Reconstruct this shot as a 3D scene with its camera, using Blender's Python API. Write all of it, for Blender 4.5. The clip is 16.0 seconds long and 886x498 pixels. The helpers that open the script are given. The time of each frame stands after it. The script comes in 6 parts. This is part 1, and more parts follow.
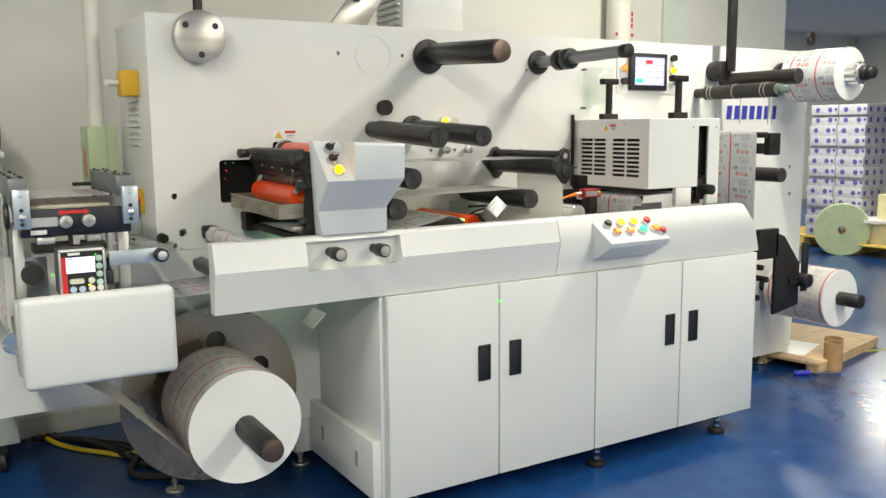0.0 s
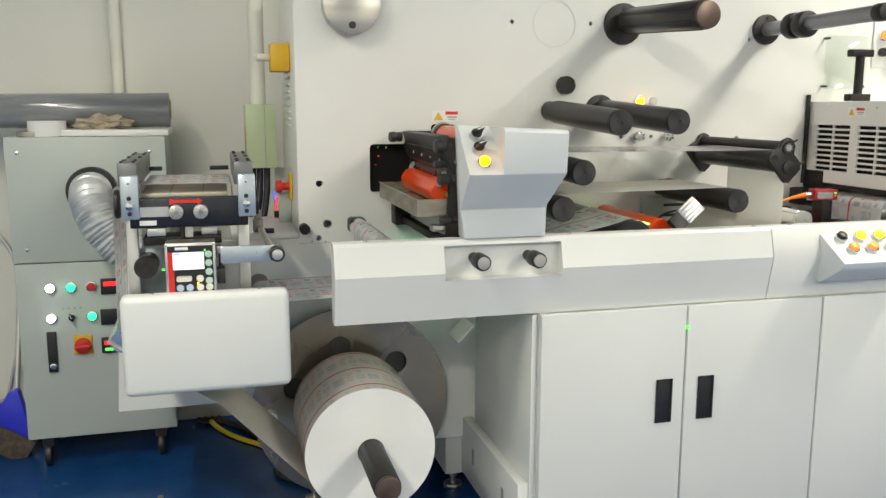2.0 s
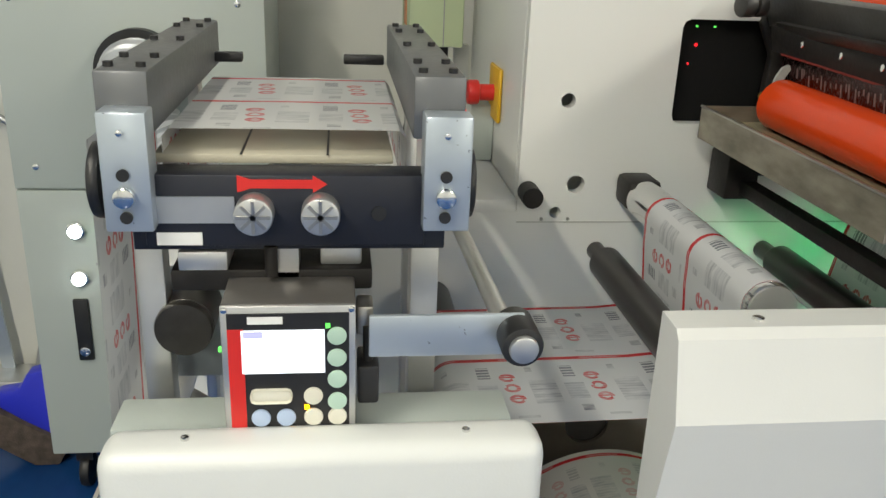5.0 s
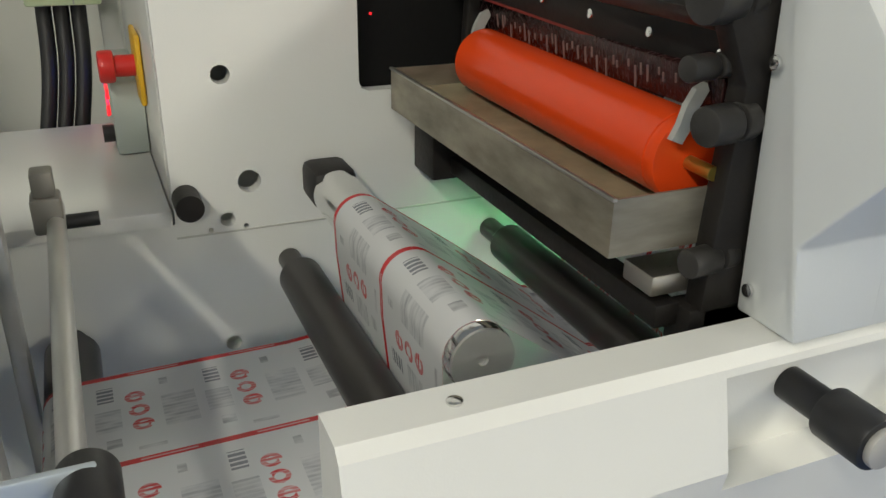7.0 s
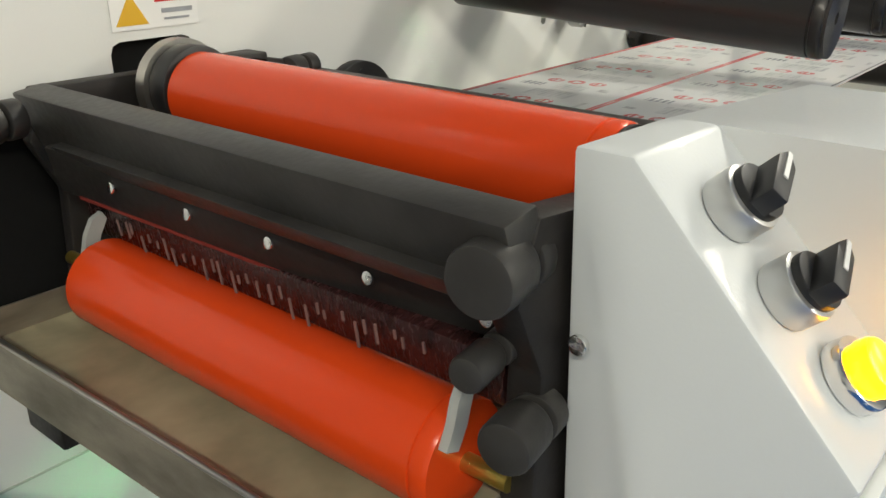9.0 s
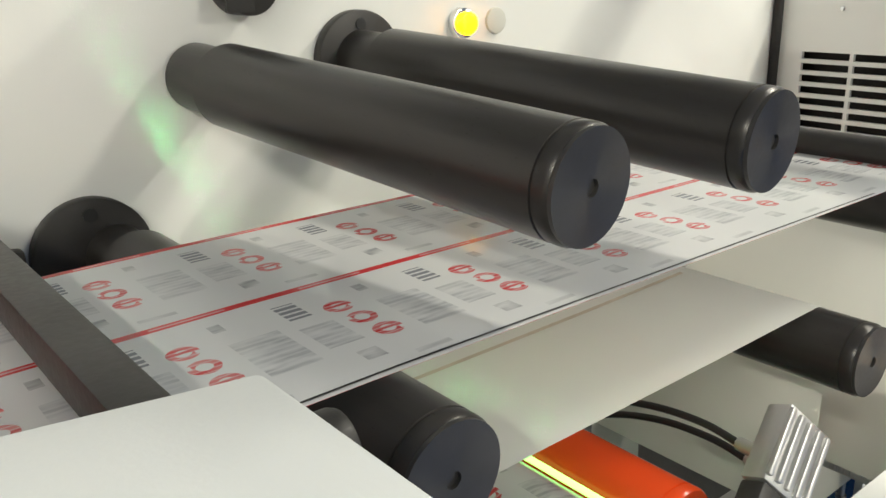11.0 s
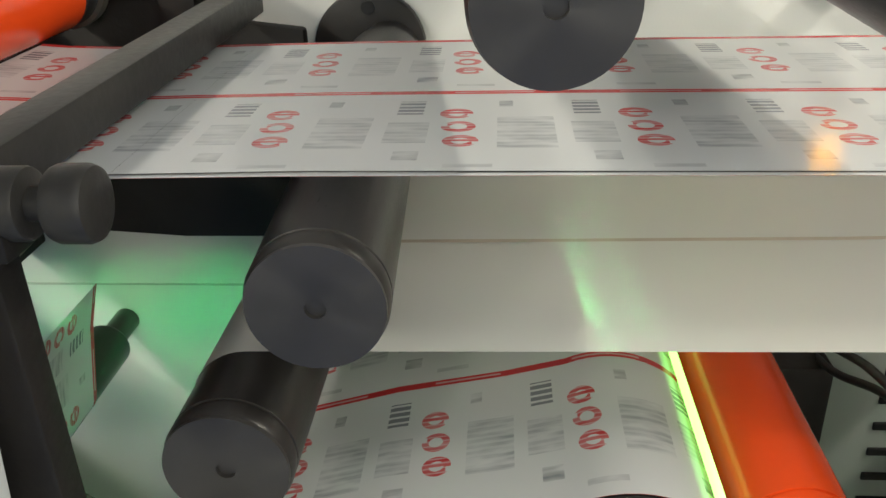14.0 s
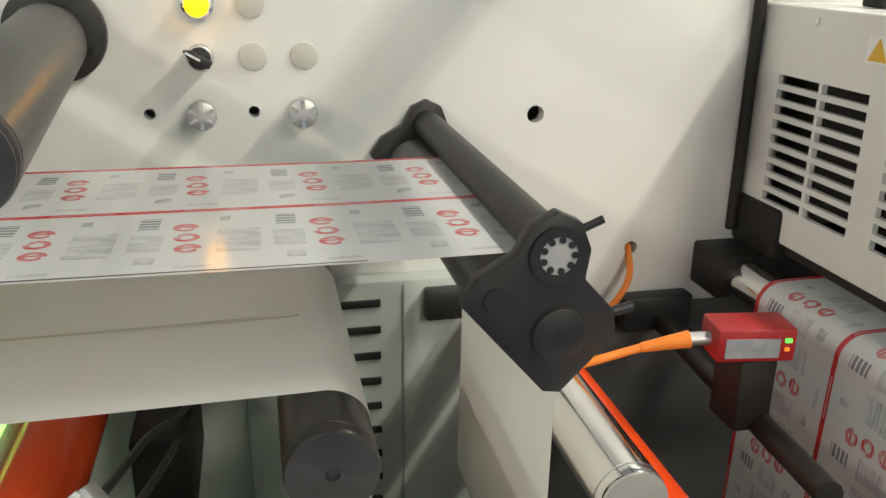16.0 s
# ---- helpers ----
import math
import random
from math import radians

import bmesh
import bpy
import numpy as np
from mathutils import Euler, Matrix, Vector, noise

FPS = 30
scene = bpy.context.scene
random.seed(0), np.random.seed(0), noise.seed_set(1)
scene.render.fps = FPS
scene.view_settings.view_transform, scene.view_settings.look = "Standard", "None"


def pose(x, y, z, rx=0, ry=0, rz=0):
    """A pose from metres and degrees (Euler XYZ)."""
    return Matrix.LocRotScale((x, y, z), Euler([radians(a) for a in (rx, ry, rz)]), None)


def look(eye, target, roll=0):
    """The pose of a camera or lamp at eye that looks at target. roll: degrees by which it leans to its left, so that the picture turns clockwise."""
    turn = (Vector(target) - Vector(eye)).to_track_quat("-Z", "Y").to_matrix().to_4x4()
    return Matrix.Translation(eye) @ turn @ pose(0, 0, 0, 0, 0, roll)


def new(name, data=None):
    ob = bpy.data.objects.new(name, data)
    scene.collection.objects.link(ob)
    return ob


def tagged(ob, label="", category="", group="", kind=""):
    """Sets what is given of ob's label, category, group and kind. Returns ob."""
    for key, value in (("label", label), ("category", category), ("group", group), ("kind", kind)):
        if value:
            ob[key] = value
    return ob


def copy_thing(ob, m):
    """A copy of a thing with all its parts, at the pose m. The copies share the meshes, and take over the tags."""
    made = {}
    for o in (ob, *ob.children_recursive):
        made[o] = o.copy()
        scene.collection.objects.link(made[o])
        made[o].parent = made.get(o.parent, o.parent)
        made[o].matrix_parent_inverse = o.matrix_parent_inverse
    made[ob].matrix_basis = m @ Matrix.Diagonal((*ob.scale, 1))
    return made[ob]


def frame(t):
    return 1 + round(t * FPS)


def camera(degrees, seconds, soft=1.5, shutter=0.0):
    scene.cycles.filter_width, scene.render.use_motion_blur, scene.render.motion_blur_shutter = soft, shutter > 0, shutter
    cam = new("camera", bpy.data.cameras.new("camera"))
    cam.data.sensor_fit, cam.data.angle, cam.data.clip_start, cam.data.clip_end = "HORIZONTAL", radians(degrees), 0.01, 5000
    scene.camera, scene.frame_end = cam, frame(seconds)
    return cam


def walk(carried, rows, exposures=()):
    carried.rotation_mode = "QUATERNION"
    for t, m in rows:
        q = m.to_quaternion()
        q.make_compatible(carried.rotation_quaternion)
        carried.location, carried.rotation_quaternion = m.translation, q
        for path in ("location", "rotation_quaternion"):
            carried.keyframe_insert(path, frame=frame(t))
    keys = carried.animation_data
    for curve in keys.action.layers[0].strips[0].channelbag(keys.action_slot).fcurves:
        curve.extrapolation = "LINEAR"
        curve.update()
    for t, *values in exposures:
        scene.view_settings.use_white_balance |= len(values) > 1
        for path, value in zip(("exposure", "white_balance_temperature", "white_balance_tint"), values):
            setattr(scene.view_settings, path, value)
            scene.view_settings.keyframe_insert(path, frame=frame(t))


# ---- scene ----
cam = camera(55.4, 16.0)
PATH = [
    (0, (-0.74, -3.006, 1.35), (0.281, -1.31, 1.069), -0.5),
    (0.5, (-0.639, -2.88, 1.359), (0.353, -1.173, 1.04), 0.9),
    (1, (-0.573, -2.803, 1.374), (0.392, -1.082, 1.048), 0.5),
    (1.5, (-0.453, -2.744, 1.386), (0.308, -0.923, 1.068), 1.1),
    (2, (-0.337, -2.673, 1.37), (0.175, -0.769, 1.034), 0.1),
    (2.5, (-0.316, -2.496, 1.369), (0.21, -0.595, 1.036), 1.5),
    (3, (-0.335, -2.236, 1.366), (0.193, -0.354, 0.945), 1.9),
    (3.5, (-0.303, -1.961, 1.343), (0.164, -0.086, 0.827), 2.8),
    (4, (-0.33, -1.671, 1.333), (-0.06, 0.21, 0.708), 2.3),
    (4.2, (-0.365, -1.545, 1.335), (-0.128, 0.335, 0.694), 2.3),
    (6.3, (-0.284, -1.044, 1.352), (0.036, 0.764, 0.558), 0.4),
    (6.5, (-0.234, -1.02, 1.336), (0.162, 0.766, 0.528), 0.5),
    (7, (-0.164, -0.962, 1.338), (0.561, 0.712, 0.518), 1.0),
    (7.5, (-0.137, -0.812, 1.387), (0.955, 0.656, 0.578), 1.5),
    (8, (-0.113, -0.737, 1.411), (1.156, 0.61, 0.652), -0.8),
    (8.5, (-0.098, -0.702, 1.408), (1.303, 0.511, 0.656), -0.9),
    (9, (-0.042, -0.7, 1.417), (1.374, 0.496, 0.665), -0.4),
    (9.5, (0.116, -0.729, 1.439), (1.468, 0.559, 0.721), -1.2),
    (10, (0.254, -0.765, 1.444), (1.572, 0.613, 0.841), -1.3),
    (10.2, (0.287, -0.777, 1.445), (1.596, 0.612, 0.846), -1.4),
    (12.3, (0.641, -0.783, 1.421), (1.221, 0.991, 0.704), -1.1),
    (12.5, (0.668, -0.799, 1.417), (1.112, 1.000, 0.664), -1.1),
    (13, (0.702, -0.816, 1.397), (0.933, 0.971, 0.529), -0.6),
    (13.5, (0.719, -0.837, 1.389), (0.735, 0.958, 0.506), -0.1),
    (14, (0.757, -0.825, 1.386), (0.619, 0.966, 0.506), -1.8),
    (14.5, (0.827, -0.776, 1.387), (0.929, 1.007, 0.486), 1.1),
    (15, (0.92, -0.806, 1.405), (1.136, 1.013, 0.603), 1.1),
    (15.3, (1.008, -0.864, 1.423), (1.207, 0.98, 0.676), -0.3),
    (15.5, (1.063, -0.907, 1.428), (1.284, 0.956, 0.733), -0.2),
    (16, (1.133, -0.992, 1.443), (1.546, 0.847, 0.774), 0.8),
]
walk(cam, [(t, look(eye, target, roll)) for t, eye, target, roll in PATH],
     [(0, -0.08), (3, -0.08), (4.2, 0.06), (6.3, -0.26), (8.5, -0.05), (10.2, 0.04), (12.3, 0.16), (14, 0.08), (15, 0.04), (16, -0.24)])

# ---- light ----
world = bpy.data.worlds.new("world")
scene.world = world
world.use_nodes = True
wbg = world.node_tree.nodes["Background"]
wbg.inputs[0].default_value, wbg.inputs[1].default_value = (1.0, 0.97, 0.88, 1), 0.08


def ceiling_lamp(x, y, z, sx, sy, watts, colour=(1.0, 0.955, 0.805)):
    data = bpy.data.lights.new("tube_light", "AREA")
    data.shape, data.size, data.size_y, data.energy, data.color = "RECTANGLE", sx, sy, watts, colour
    ob = new("tube_light", data)
    ob.matrix_world = pose(x, y, z)
    return ob


for lx, ly, w in ((-1.5, -1.7, 56), (2.65, -0.75, 66), (2.4, -3.0, 50), (5.9, -3.6, 70), (-1.4, -4.6, 120), (2.65, -5.2, 125), (6.5, 2.6, 105), (11.0, 3.6, 150)):
    ceiling_lamp(lx, ly, 2.93, 0.09 if ly > -2 else 0.5, 1.25, w)

# ---- materials ----
MATS = {}


def mat(name, col, rough=0.5, metal=0.0, var=0.12, scale=6.0, bump=0.0, bscale=120.0, spec=0.5, stretch=(1, 1, 1), emit=None, glow=0.0, coat=0.0, trans=0.0, aniso=0.0):
    if name in MATS:
        return MATS[name]
    m = bpy.data.materials.new(name)
    m.use_nodes = True
    t = m.node_tree
    n, l = t.nodes, t.links
    b = n["Principled BSDF"]
    b.inputs["Roughness"].default_value, b.inputs["Metallic"].default_value = rough, metal
    b.inputs["Specular IOR Level"].default_value = spec
    b.inputs["Coat Weight"].default_value = coat
    tc, mp = n.new("ShaderNodeTexCoord"), n.new("ShaderNodeMapping")
    mp.inputs["Scale"].default_value = stretch
    l.new(tc.outputs["Object"], mp.inputs["Vector"])
    big, fine = n.new("ShaderNodeTexNoise"), n.new("ShaderNodeTexNoise")
    big.inputs["Scale"].default_value, big.inputs["Detail"].default_value = scale, 4
    fine.inputs["Scale"].default_value, fine.inputs["Detail"].default_value = bscale, 3
    l.new(mp.outputs[0], big.inputs["Vector"])
    l.new(mp.outputs[0], fine.inputs["Vector"])
    ramp = n.new("ShaderNodeValToRGB")
    c0 = [max(0.0, c * (1 - var)) for c in col]
    c1 = [min(1.0, c * (1 + var * 0.6)) for c in col]
    ramp.color_ramp.elements[0].position, ramp.color_ramp.elements[1].position = 0.3, 0.7
    ramp.color_ramp.elements[0].color, ramp.color_ramp.elements[1].color = (*c0, 1), (*c1, 1)
    l.new(big.outputs["Fac"], ramp.inputs["Fac"])
    l.new(ramp.outputs["Color"], b.inputs["Base Color"])
    mr = n.new("ShaderNodeMapRange")
    mr.inputs["To Min"].default_value, mr.inputs["To Max"].default_value = max(0.02, rough - 0.07), min(1, rough + 0.09)
    l.new(fine.outputs["Fac"], mr.inputs["Value"])
    l.new(mr.outputs[0], b.inputs["Roughness"])
    if bump:
        bp = n.new("ShaderNodeBump")
        bp.inputs["Strength"].default_value, bp.inputs["Distance"].default_value = bump, 0.002
        l.new(fine.outputs["Fac"], bp.inputs["Height"])
        l.new(bp.outputs[0], b.inputs["Normal"])
    if emit:
        b.inputs["Emission Color"].default_value, b.inputs["Emission Strength"].default_value = (*emit, 1), glow
    if aniso:
        tg = n.new("ShaderNodeTangent")
        tg.direction_type, tg.axis = "RADIAL", "Y"
        b.inputs["Anisotropic"].default_value = aniso
        l.new(tg.outputs[0], b.inputs["Tangent"])
    if trans:
        b.inputs["Transmission Weight"].default_value = trans
    MATS[name] = m
    return m


WHITE = mat("white_powder_coat", (0.74, 0.745, 0.72), 0.34, var=0.035, scale=2.5, bump=0.06, bscale=420, coat=0.15)
CABW = mat("white_cabinet_paint", (0.70, 0.715, 0.70), 0.36, var=0.035, scale=2.0, bump=0.08, bscale=380, coat=0.1)
BOXW = mat("pale_grey_cover_paint", (0.66, 0.685, 0.69), 0.32, var=0.03, scale=4, bump=0.05, bscale=420, coat=0.2)
DARK = mat("black_anodised", (0.024, 0.022, 0.021), 0.42, 0.2, var=0.3, scale=18, bump=0.05, bscale=300)
ROLLER = mat("dark_anodised_roller", (0.036, 0.033, 0.031), 0.30, 0.3, var=0.22, scale=10, bscale=260, stretch=(6, 0.4, 6))
ROLLEND = mat("turned_roller_face", (0.040, 0.038, 0.037), 0.36, 0.0, var=0.15, scale=30, bscale=300, spec=0.45, aniso=0.8)
# black of the cast parts, also of the shade blocks under the dryer
CASTB = mat("black_cast_and_shade", (0.019, 0.017, 0.016), 0.5, 0.0, var=0.4, scale=14, bump=0.15, bscale=160, spec=0.3)
CASTG = mat("dark_grey_cast", (0.040, 0.038, 0.036), 0.42, 0.1, var=0.35, scale=16, bump=0.12, bscale=180, spec=0.4)
BLACK = mat("black_plastic", (0.016, 0.016, 0.017), 0.42, var=0.2, scale=25)
RUBBER = mat("orange_rubber", (0.74, 0.066, 0.010), 0.20, var=0.05, scale=5, bscale=60, stretch=(2, 0.6, 2), spec=0.35)
STEEL = mat("brushed_steel", (0.52, 0.50, 0.46), 0.30, 0.95, var=0.18, scale=7, bump=0.05, bscale=320, stretch=(0.5, 1, 6))
ALU = mat("milled_aluminium", (0.62, 0.62, 0.61), 0.36, 0.85, var=0.12, scale=9, bscale=300)
CHROME = mat("chrome", (0.78, 0.78, 0.77), 0.12, 1.0, var=0.06, scale=12)
TRAYM = mat("stained_steel_tray", (0.33, 0.30, 0.24), 0.42, 0.7, var=0.4, scale=11, bump=0.1, bscale=200, stretch=(1, 1.5, 4))
LIQ = mat("milky_fluid", (0.32, 0.285, 0.185), 0.16, var=0.3, scale=16, bump=0.05, bscale=40)
INK = mat("dark_wet_brush", (0.035, 0.012, 0.012), 0.25, var=0.5, scale=40, bump=0.4, bscale=160, stretch=(1, 3, 1))
REDP = mat("red_plastic", (0.62, 0.025, 0.02), 0.35, var=0.1)
YEL = mat("yellow_plastic", (0.72, 0.42, 0.02), 0.4, var=0.1)
GREYB = mat("grey_green_cabinet_paint", (0.47, 0.52, 0.49), 0.42, var=0.05, scale=2, bump=0.1, bscale=300)
GREENB = mat("pale_green_box", (0.46, 0.54, 0.34), 0.4, var=0.06)
PVC = mat("white_conduit", (0.74, 0.73, 0.66), 0.4, var=0.06)
LAMPY = mat("lit_amber_lens", (0.9, 0.5, 0.02), 0.2, emit=(1.0, 0.40, 0.0), glow=11.0)
LAMPG = mat("lit_green_lens", (0.03, 0.45, 0.14), 0.2, emit=(0.02, 1.0, 0.25), glow=3.0)
LAMPW = mat("lit_white_lens", (0.9, 0.95, 0.9), 0.2, emit=(0.9, 1.0, 0.95), glow=8.0)
LAMPO = mat("lit_orange_lens", (0.9, 0.2, 0.02), 0.2, emit=(1.0, 0.25, 0.03), glow=1.2)
LEDR = mat("lit_red_digits", (0.8, 0.02, 0.02), 0.3, emit=(1.0, 0.02, 0.03), glow=1.4)
LEDB = mat("lit_blue_digits", (0.05, 0.1, 0.9), 0.3, emit=(0.04, 0.12, 1.0), glow=1.6)
LEDG = mat("lit_green_led", (0.1, 0.9, 0.1), 0.3, emit=(0.15, 1.0, 0.12), glow=1.2)
UVG = mat("lit_green_tube", (0.5, 1.0, 0.5), 0.3, emit=(0.34, 1.0, 0.16), glow=2.4)
SCRW = mat("lit_white_screen", (0.8, 0.85, 0.9), 0.2, emit=(0.88, 0.92, 1.0), glow=0.85)
SCRL = mat("lit_lilac_screen", (0.5, 0.5, 0.8), 0.2, emit=(0.40, 0.40, 0.78), glow=0.5)
PAPER = mat("white_paper", (0.80, 0.80, 0.78), 0.6, var=0.04, scale=8)
CARDB = mat("brown_cardboard", (0.42, 0.26, 0.12), 0.8, var=0.15, scale=20)
WOOD = mat("pale_plywood", (0.62, 0.44, 0.25), 0.6, var=0.25, scale=8, stretch=(1, 8, 1), bump=0.2, bscale=80)
PALY = mat("yellow_pallet_paint", (0.72, 0.52, 0.12), 0.55, var=0.2, scale=8)
CREAM = mat("cream_paper_roll", (0.72, 0.66, 0.40), 0.7, var=0.1, scale=12)
PINK = mat("pink_paper_roll", (0.74, 0.48, 0.42), 0.7, var=0.1)
LGREEN = mat("pale_green_paper_roll", (0.48, 0.58, 0.36), 0.65, var=0.1, scale=14)
FILMW = mat("grey_film_wrap", (0.22, 0.23, 0.25), 0.18, var=0.35, scale=9, bump=0.6, bscale=30, stretch=(0.3, 2, 2), coat=0.5)
FOIL = mat("crumpled_foil_duct", (0.66, 0.68, 0.70), 0.42, 0.5, var=0.2, scale=20, bump=0.3, bscale=60)
RAG = mat("old_cotton_rag", (0.42, 0.36, 0.26), 0.9, var=0.3, scale=30, bump=0.5, bscale=80)
BLUEP = mat("blue_plastic", (0.03, 0.04, 0.62), 0.35, var=0.1)
BRIST = mat("dark_bristles", (0.10, 0.075, 0.06), 0.9, var=0.4, scale=40, bump=0.6, bscale=200)
BLUEINK = mat("blue_lettering", (0.035, 0.045, 0.36), 0.5, var=0.05)
ORANGEC = mat("orange_cable", (0.85, 0.24, 0.03), 0.45, var=0.08)
YELC = mat("yellow_cable", (0.78, 0.60, 0.03), 0.45, var=0.08)
LABELG = mat("grey_mark", (0.30, 0.31, 0.33), 0.6, var=0.2, scale=80)
CARTW = mat("printed_carton", (0.55, 0.56, 0.62), 0.5, var=0.15, scale=20)
NAVY = mat("violet_carton_print", (0.13, 0.10, 0.36), 0.5, var=0.2, scale=40)
PALEPLUG = mat("grey_blank_plug", (0.55, 0.55, 0.50), 0.5, var=0.04)
WALLM = mat("white_wall_paint", (0.70, 0.70, 0.65), 0.75, var=0.05, scale=1.2, bump=0.1, bscale=90)
CEILM = mat("white_ceiling", (0.75, 0.75, 0.73), 0.85, var=0.04)
PALECAP = mat("pale_turned_metal", (0.42, 0.41, 0.39), 0.5, 0.2, var=0.08, scale=30)
BLADE = mat("pale_blue_steel", (0.50, 0.56, 0.62), 0.3, 0.6, var=0.08)
DOORG = mat("pale_green_panel", (0.62, 0.68, 0.62), 0.5, var=0.05)


def floor_material():
    m = bpy.data.materials.new("blue_epoxy_floor")
    m.use_nodes = True
    n, l = m.node_tree.nodes, m.node_tree.links
    b = n["Principled BSDF"]
    tc, a, f, v = n.new("ShaderNodeTexCoord"), n.new("ShaderNodeTexNoise"), n.new("ShaderNodeTexNoise"), n.new("ShaderNodeTexNoise")
    for node, s in ((a, 1.3), (f, 9.0), (v, 260.0)):
        node.inputs["Scale"].default_value, node.inputs["Detail"].default_value = s, 5
        l.new(tc.outputs["Object"], node.inputs["Vector"])
    r = n.new("ShaderNodeValToRGB")
    r.color_ramp.elements[0].color, r.color_ramp.elements[1].color = (0.006, 0.038, 0.145, 1), (0.012, 0.068, 0.225, 1)
    r.color_ramp.elements[0].position, r.color_ramp.elements[1].position = 0.35, 0.65
    mix = n.new("ShaderNodeMix")
    mix.inputs[0].default_value = 0.45
    l.new(a.outputs["Fac"], mix.inputs[2])
    l.new(f.outputs["Fac"], mix.inputs[3])
    l.new(mix.outputs[0], r.inputs["Fac"])
    l.new(r.outputs["Color"], b.inputs["Base Color"])
    mr = n.new("ShaderNodeMapRange")
    mr.inputs["To Min"].default_value, mr.inputs["To Max"].default_value = 0.10, 0.34
    l.new(f.outputs["Fac"], mr.inputs["Value"])
    l.new(mr.outputs[0], b.inputs["Roughness"])
    b.inputs["Specular IOR Level"].default_value = 0.32
    bp = n.new("ShaderNodeBump")
    bp.inputs["Strength"].default_value, bp.inputs["Distance"].default_value = 0.08, 0.002
    l.new(f.outputs["Fac"], bp.inputs["Height"])
    l.new(bp.outputs[0], b.inputs["Normal"])
    return m


LANE, PITCH = 0.15, 0.104


def web_material(name, base=(0.72, 0.73, 0.74), strength=1.0, gloss=0.15, ghost=False):
    """Printed label stock: UV in metres, u along the web and v across it; two lanes with red rules and rows of red figures."""
    m = bpy.data.materials.new(name)
    m.use_nodes = True
    n, l = m.node_tree.nodes, m.node_tree.links
    b = n["Principled BSDF"]
    b.inputs["Roughness"].default_value = gloss
    uv, sep = n.new("ShaderNodeUVMap"), n.new("ShaderNodeSeparateXYZ")
    l.new(uv.outputs[0], sep.inputs[0])

    def op(kind, a, c=0.0, d=0.0):
        x = n.new("ShaderNodeMath")
        x.operation = kind
        for i, s in enumerate((a, c, d)):
            if isinstance(s, (int, float)):
                x.inputs[i].default_value = s
            else:
                l.new(s, x.inputs[i])
        return x.outputs[0]

    u = op("MULTIPLY", op("FLOORED_MODULO", sep.outputs[0], PITCH), 1 / PITCH)
    v = op("MULTIPLY", op("FLOORED_MODULO", sep.outputs[1], LANE), 1 / LANE)

    def rect(u0, u1, v0, v1):
        return op("MULTIPLY", op("COMPARE", u, (u0 + u1) / 2, (u1 - u0) / 2), op("COMPARE", v, (v0 + v1) / 2, (v1 - v0) / 2))

    fine = n.new("ShaderNodeTexNoise")
    fine.inputs["Scale"].default_value = 75
    smp = n.new("ShaderNodeMapping")
    smp.inputs["Scale"].default_value = (0.5, 1.6, 1)
    l.new(uv.outputs[0], smp.inputs["Vector"])
    l.new(smp.outputs[0], fine.inputs["Vector"])

    def band(x, c, half):
        return op("COMPARE", x, c, half)

    def figure(uc, vc, open_side):
        """A round red figure, open on one side, some with a short bar inside."""
        p, q = op("MULTIPLY", op("SUBTRACT", u, uc), 1 / 0.115), op("MULTIPLY", op("SUBTRACT", v, vc), 1 / 0.078)
        bow = band(op("SQRT", op("ADD", op("MULTIPLY", p, p), op("MULTIPLY", q, q))), 0.62, 0.20)
        stroke = op("MULTIPLY", band(q, 0.1, 0.15), band(p, 0.0, 0.55)) if open_side > 0 else 0.0
        gap = op("SUBTRACT", 1.0, op("MULTIPLY", band(p, 0.75 * open_side, 0.22), band(q, -0.3 * open_side, 0.2)))
        return op("MULTIPLY", op("MAXIMUM", bow, stroke), gap)

    red = op("MAXIMUM", op("MAXIMUM", figure(0.39, 0.71, 1), figure(0.41, 0.545, -1)), figure(0.43, 0.38, 1))
    red = op("MULTIPLY", op("MULTIPLY", red, 0.42 if ghost else 1.0), op("MULTIPLY", op("ADD", 0.34, op("MULTIPLY", fine.outputs["Fac"], 0.9)), op("ADD", 0.65, op("MULTIPLY", op("GREATER_THAN", op("FLOORED_MODULO", sep.outputs[1], 0.0046), 0.0014), 0.4))))
    rule = op("ADD", op("COMPARE", v, 0.0, 0.035), op("COMPARE", v, 1.0, 0.014))
    rule = op("MULTIPLY", rule, op("SUBTRACT", 1.0, op("MULTIPLY", op("MULTIPLY", band(u, 0.6, 0.24), band(v, 0.012, 0.007)), 0.45)))
    red = op("MINIMUM", op("ADD", red, rule), 1.0)
    speck = op("MAXIMUM", op("MULTIPLY", op("SUBTRACT", fine.outputs["Fac"], 0.30), 2.2), 0.0)
    line = op("GREATER_THAN", op("FLOORED_MODULO", sep.outputs[1], 0.0058), 0.0024)
    grey = op("MULTIPLY", op("ADD", rect(0.62, 0.93, 0.30, 0.66), rect(0.02, 0.25, 0.36, 0.60)), op("MULTIPLY", speck, op("ADD", op("MULTIPLY", line, 0.40), 0.42)))
    bars = op("GREATER_THAN", op("FLOORED_MODULO", v, 0.045), 0.016)
    darkm = op("ADD", op("MULTIPLY", rect(0.05, 0.20, 0.70, 0.88), op("MULTIPLY", bars, 0.75)), op("MULTIPLY", op("ADD", op("ADD", rect(0.63, 0.71, 0.80, 0.88), rect(0.10, 0.23, 0.18, 0.27)), op("MULTIPLY", rect(0.36, 0.60, 0.11, 0.145), 0.6)), op("MULTIPLY", speck, 0.75)))
    c1, c2 = n.new("ShaderNodeMix"), n.new("ShaderNodeMix")
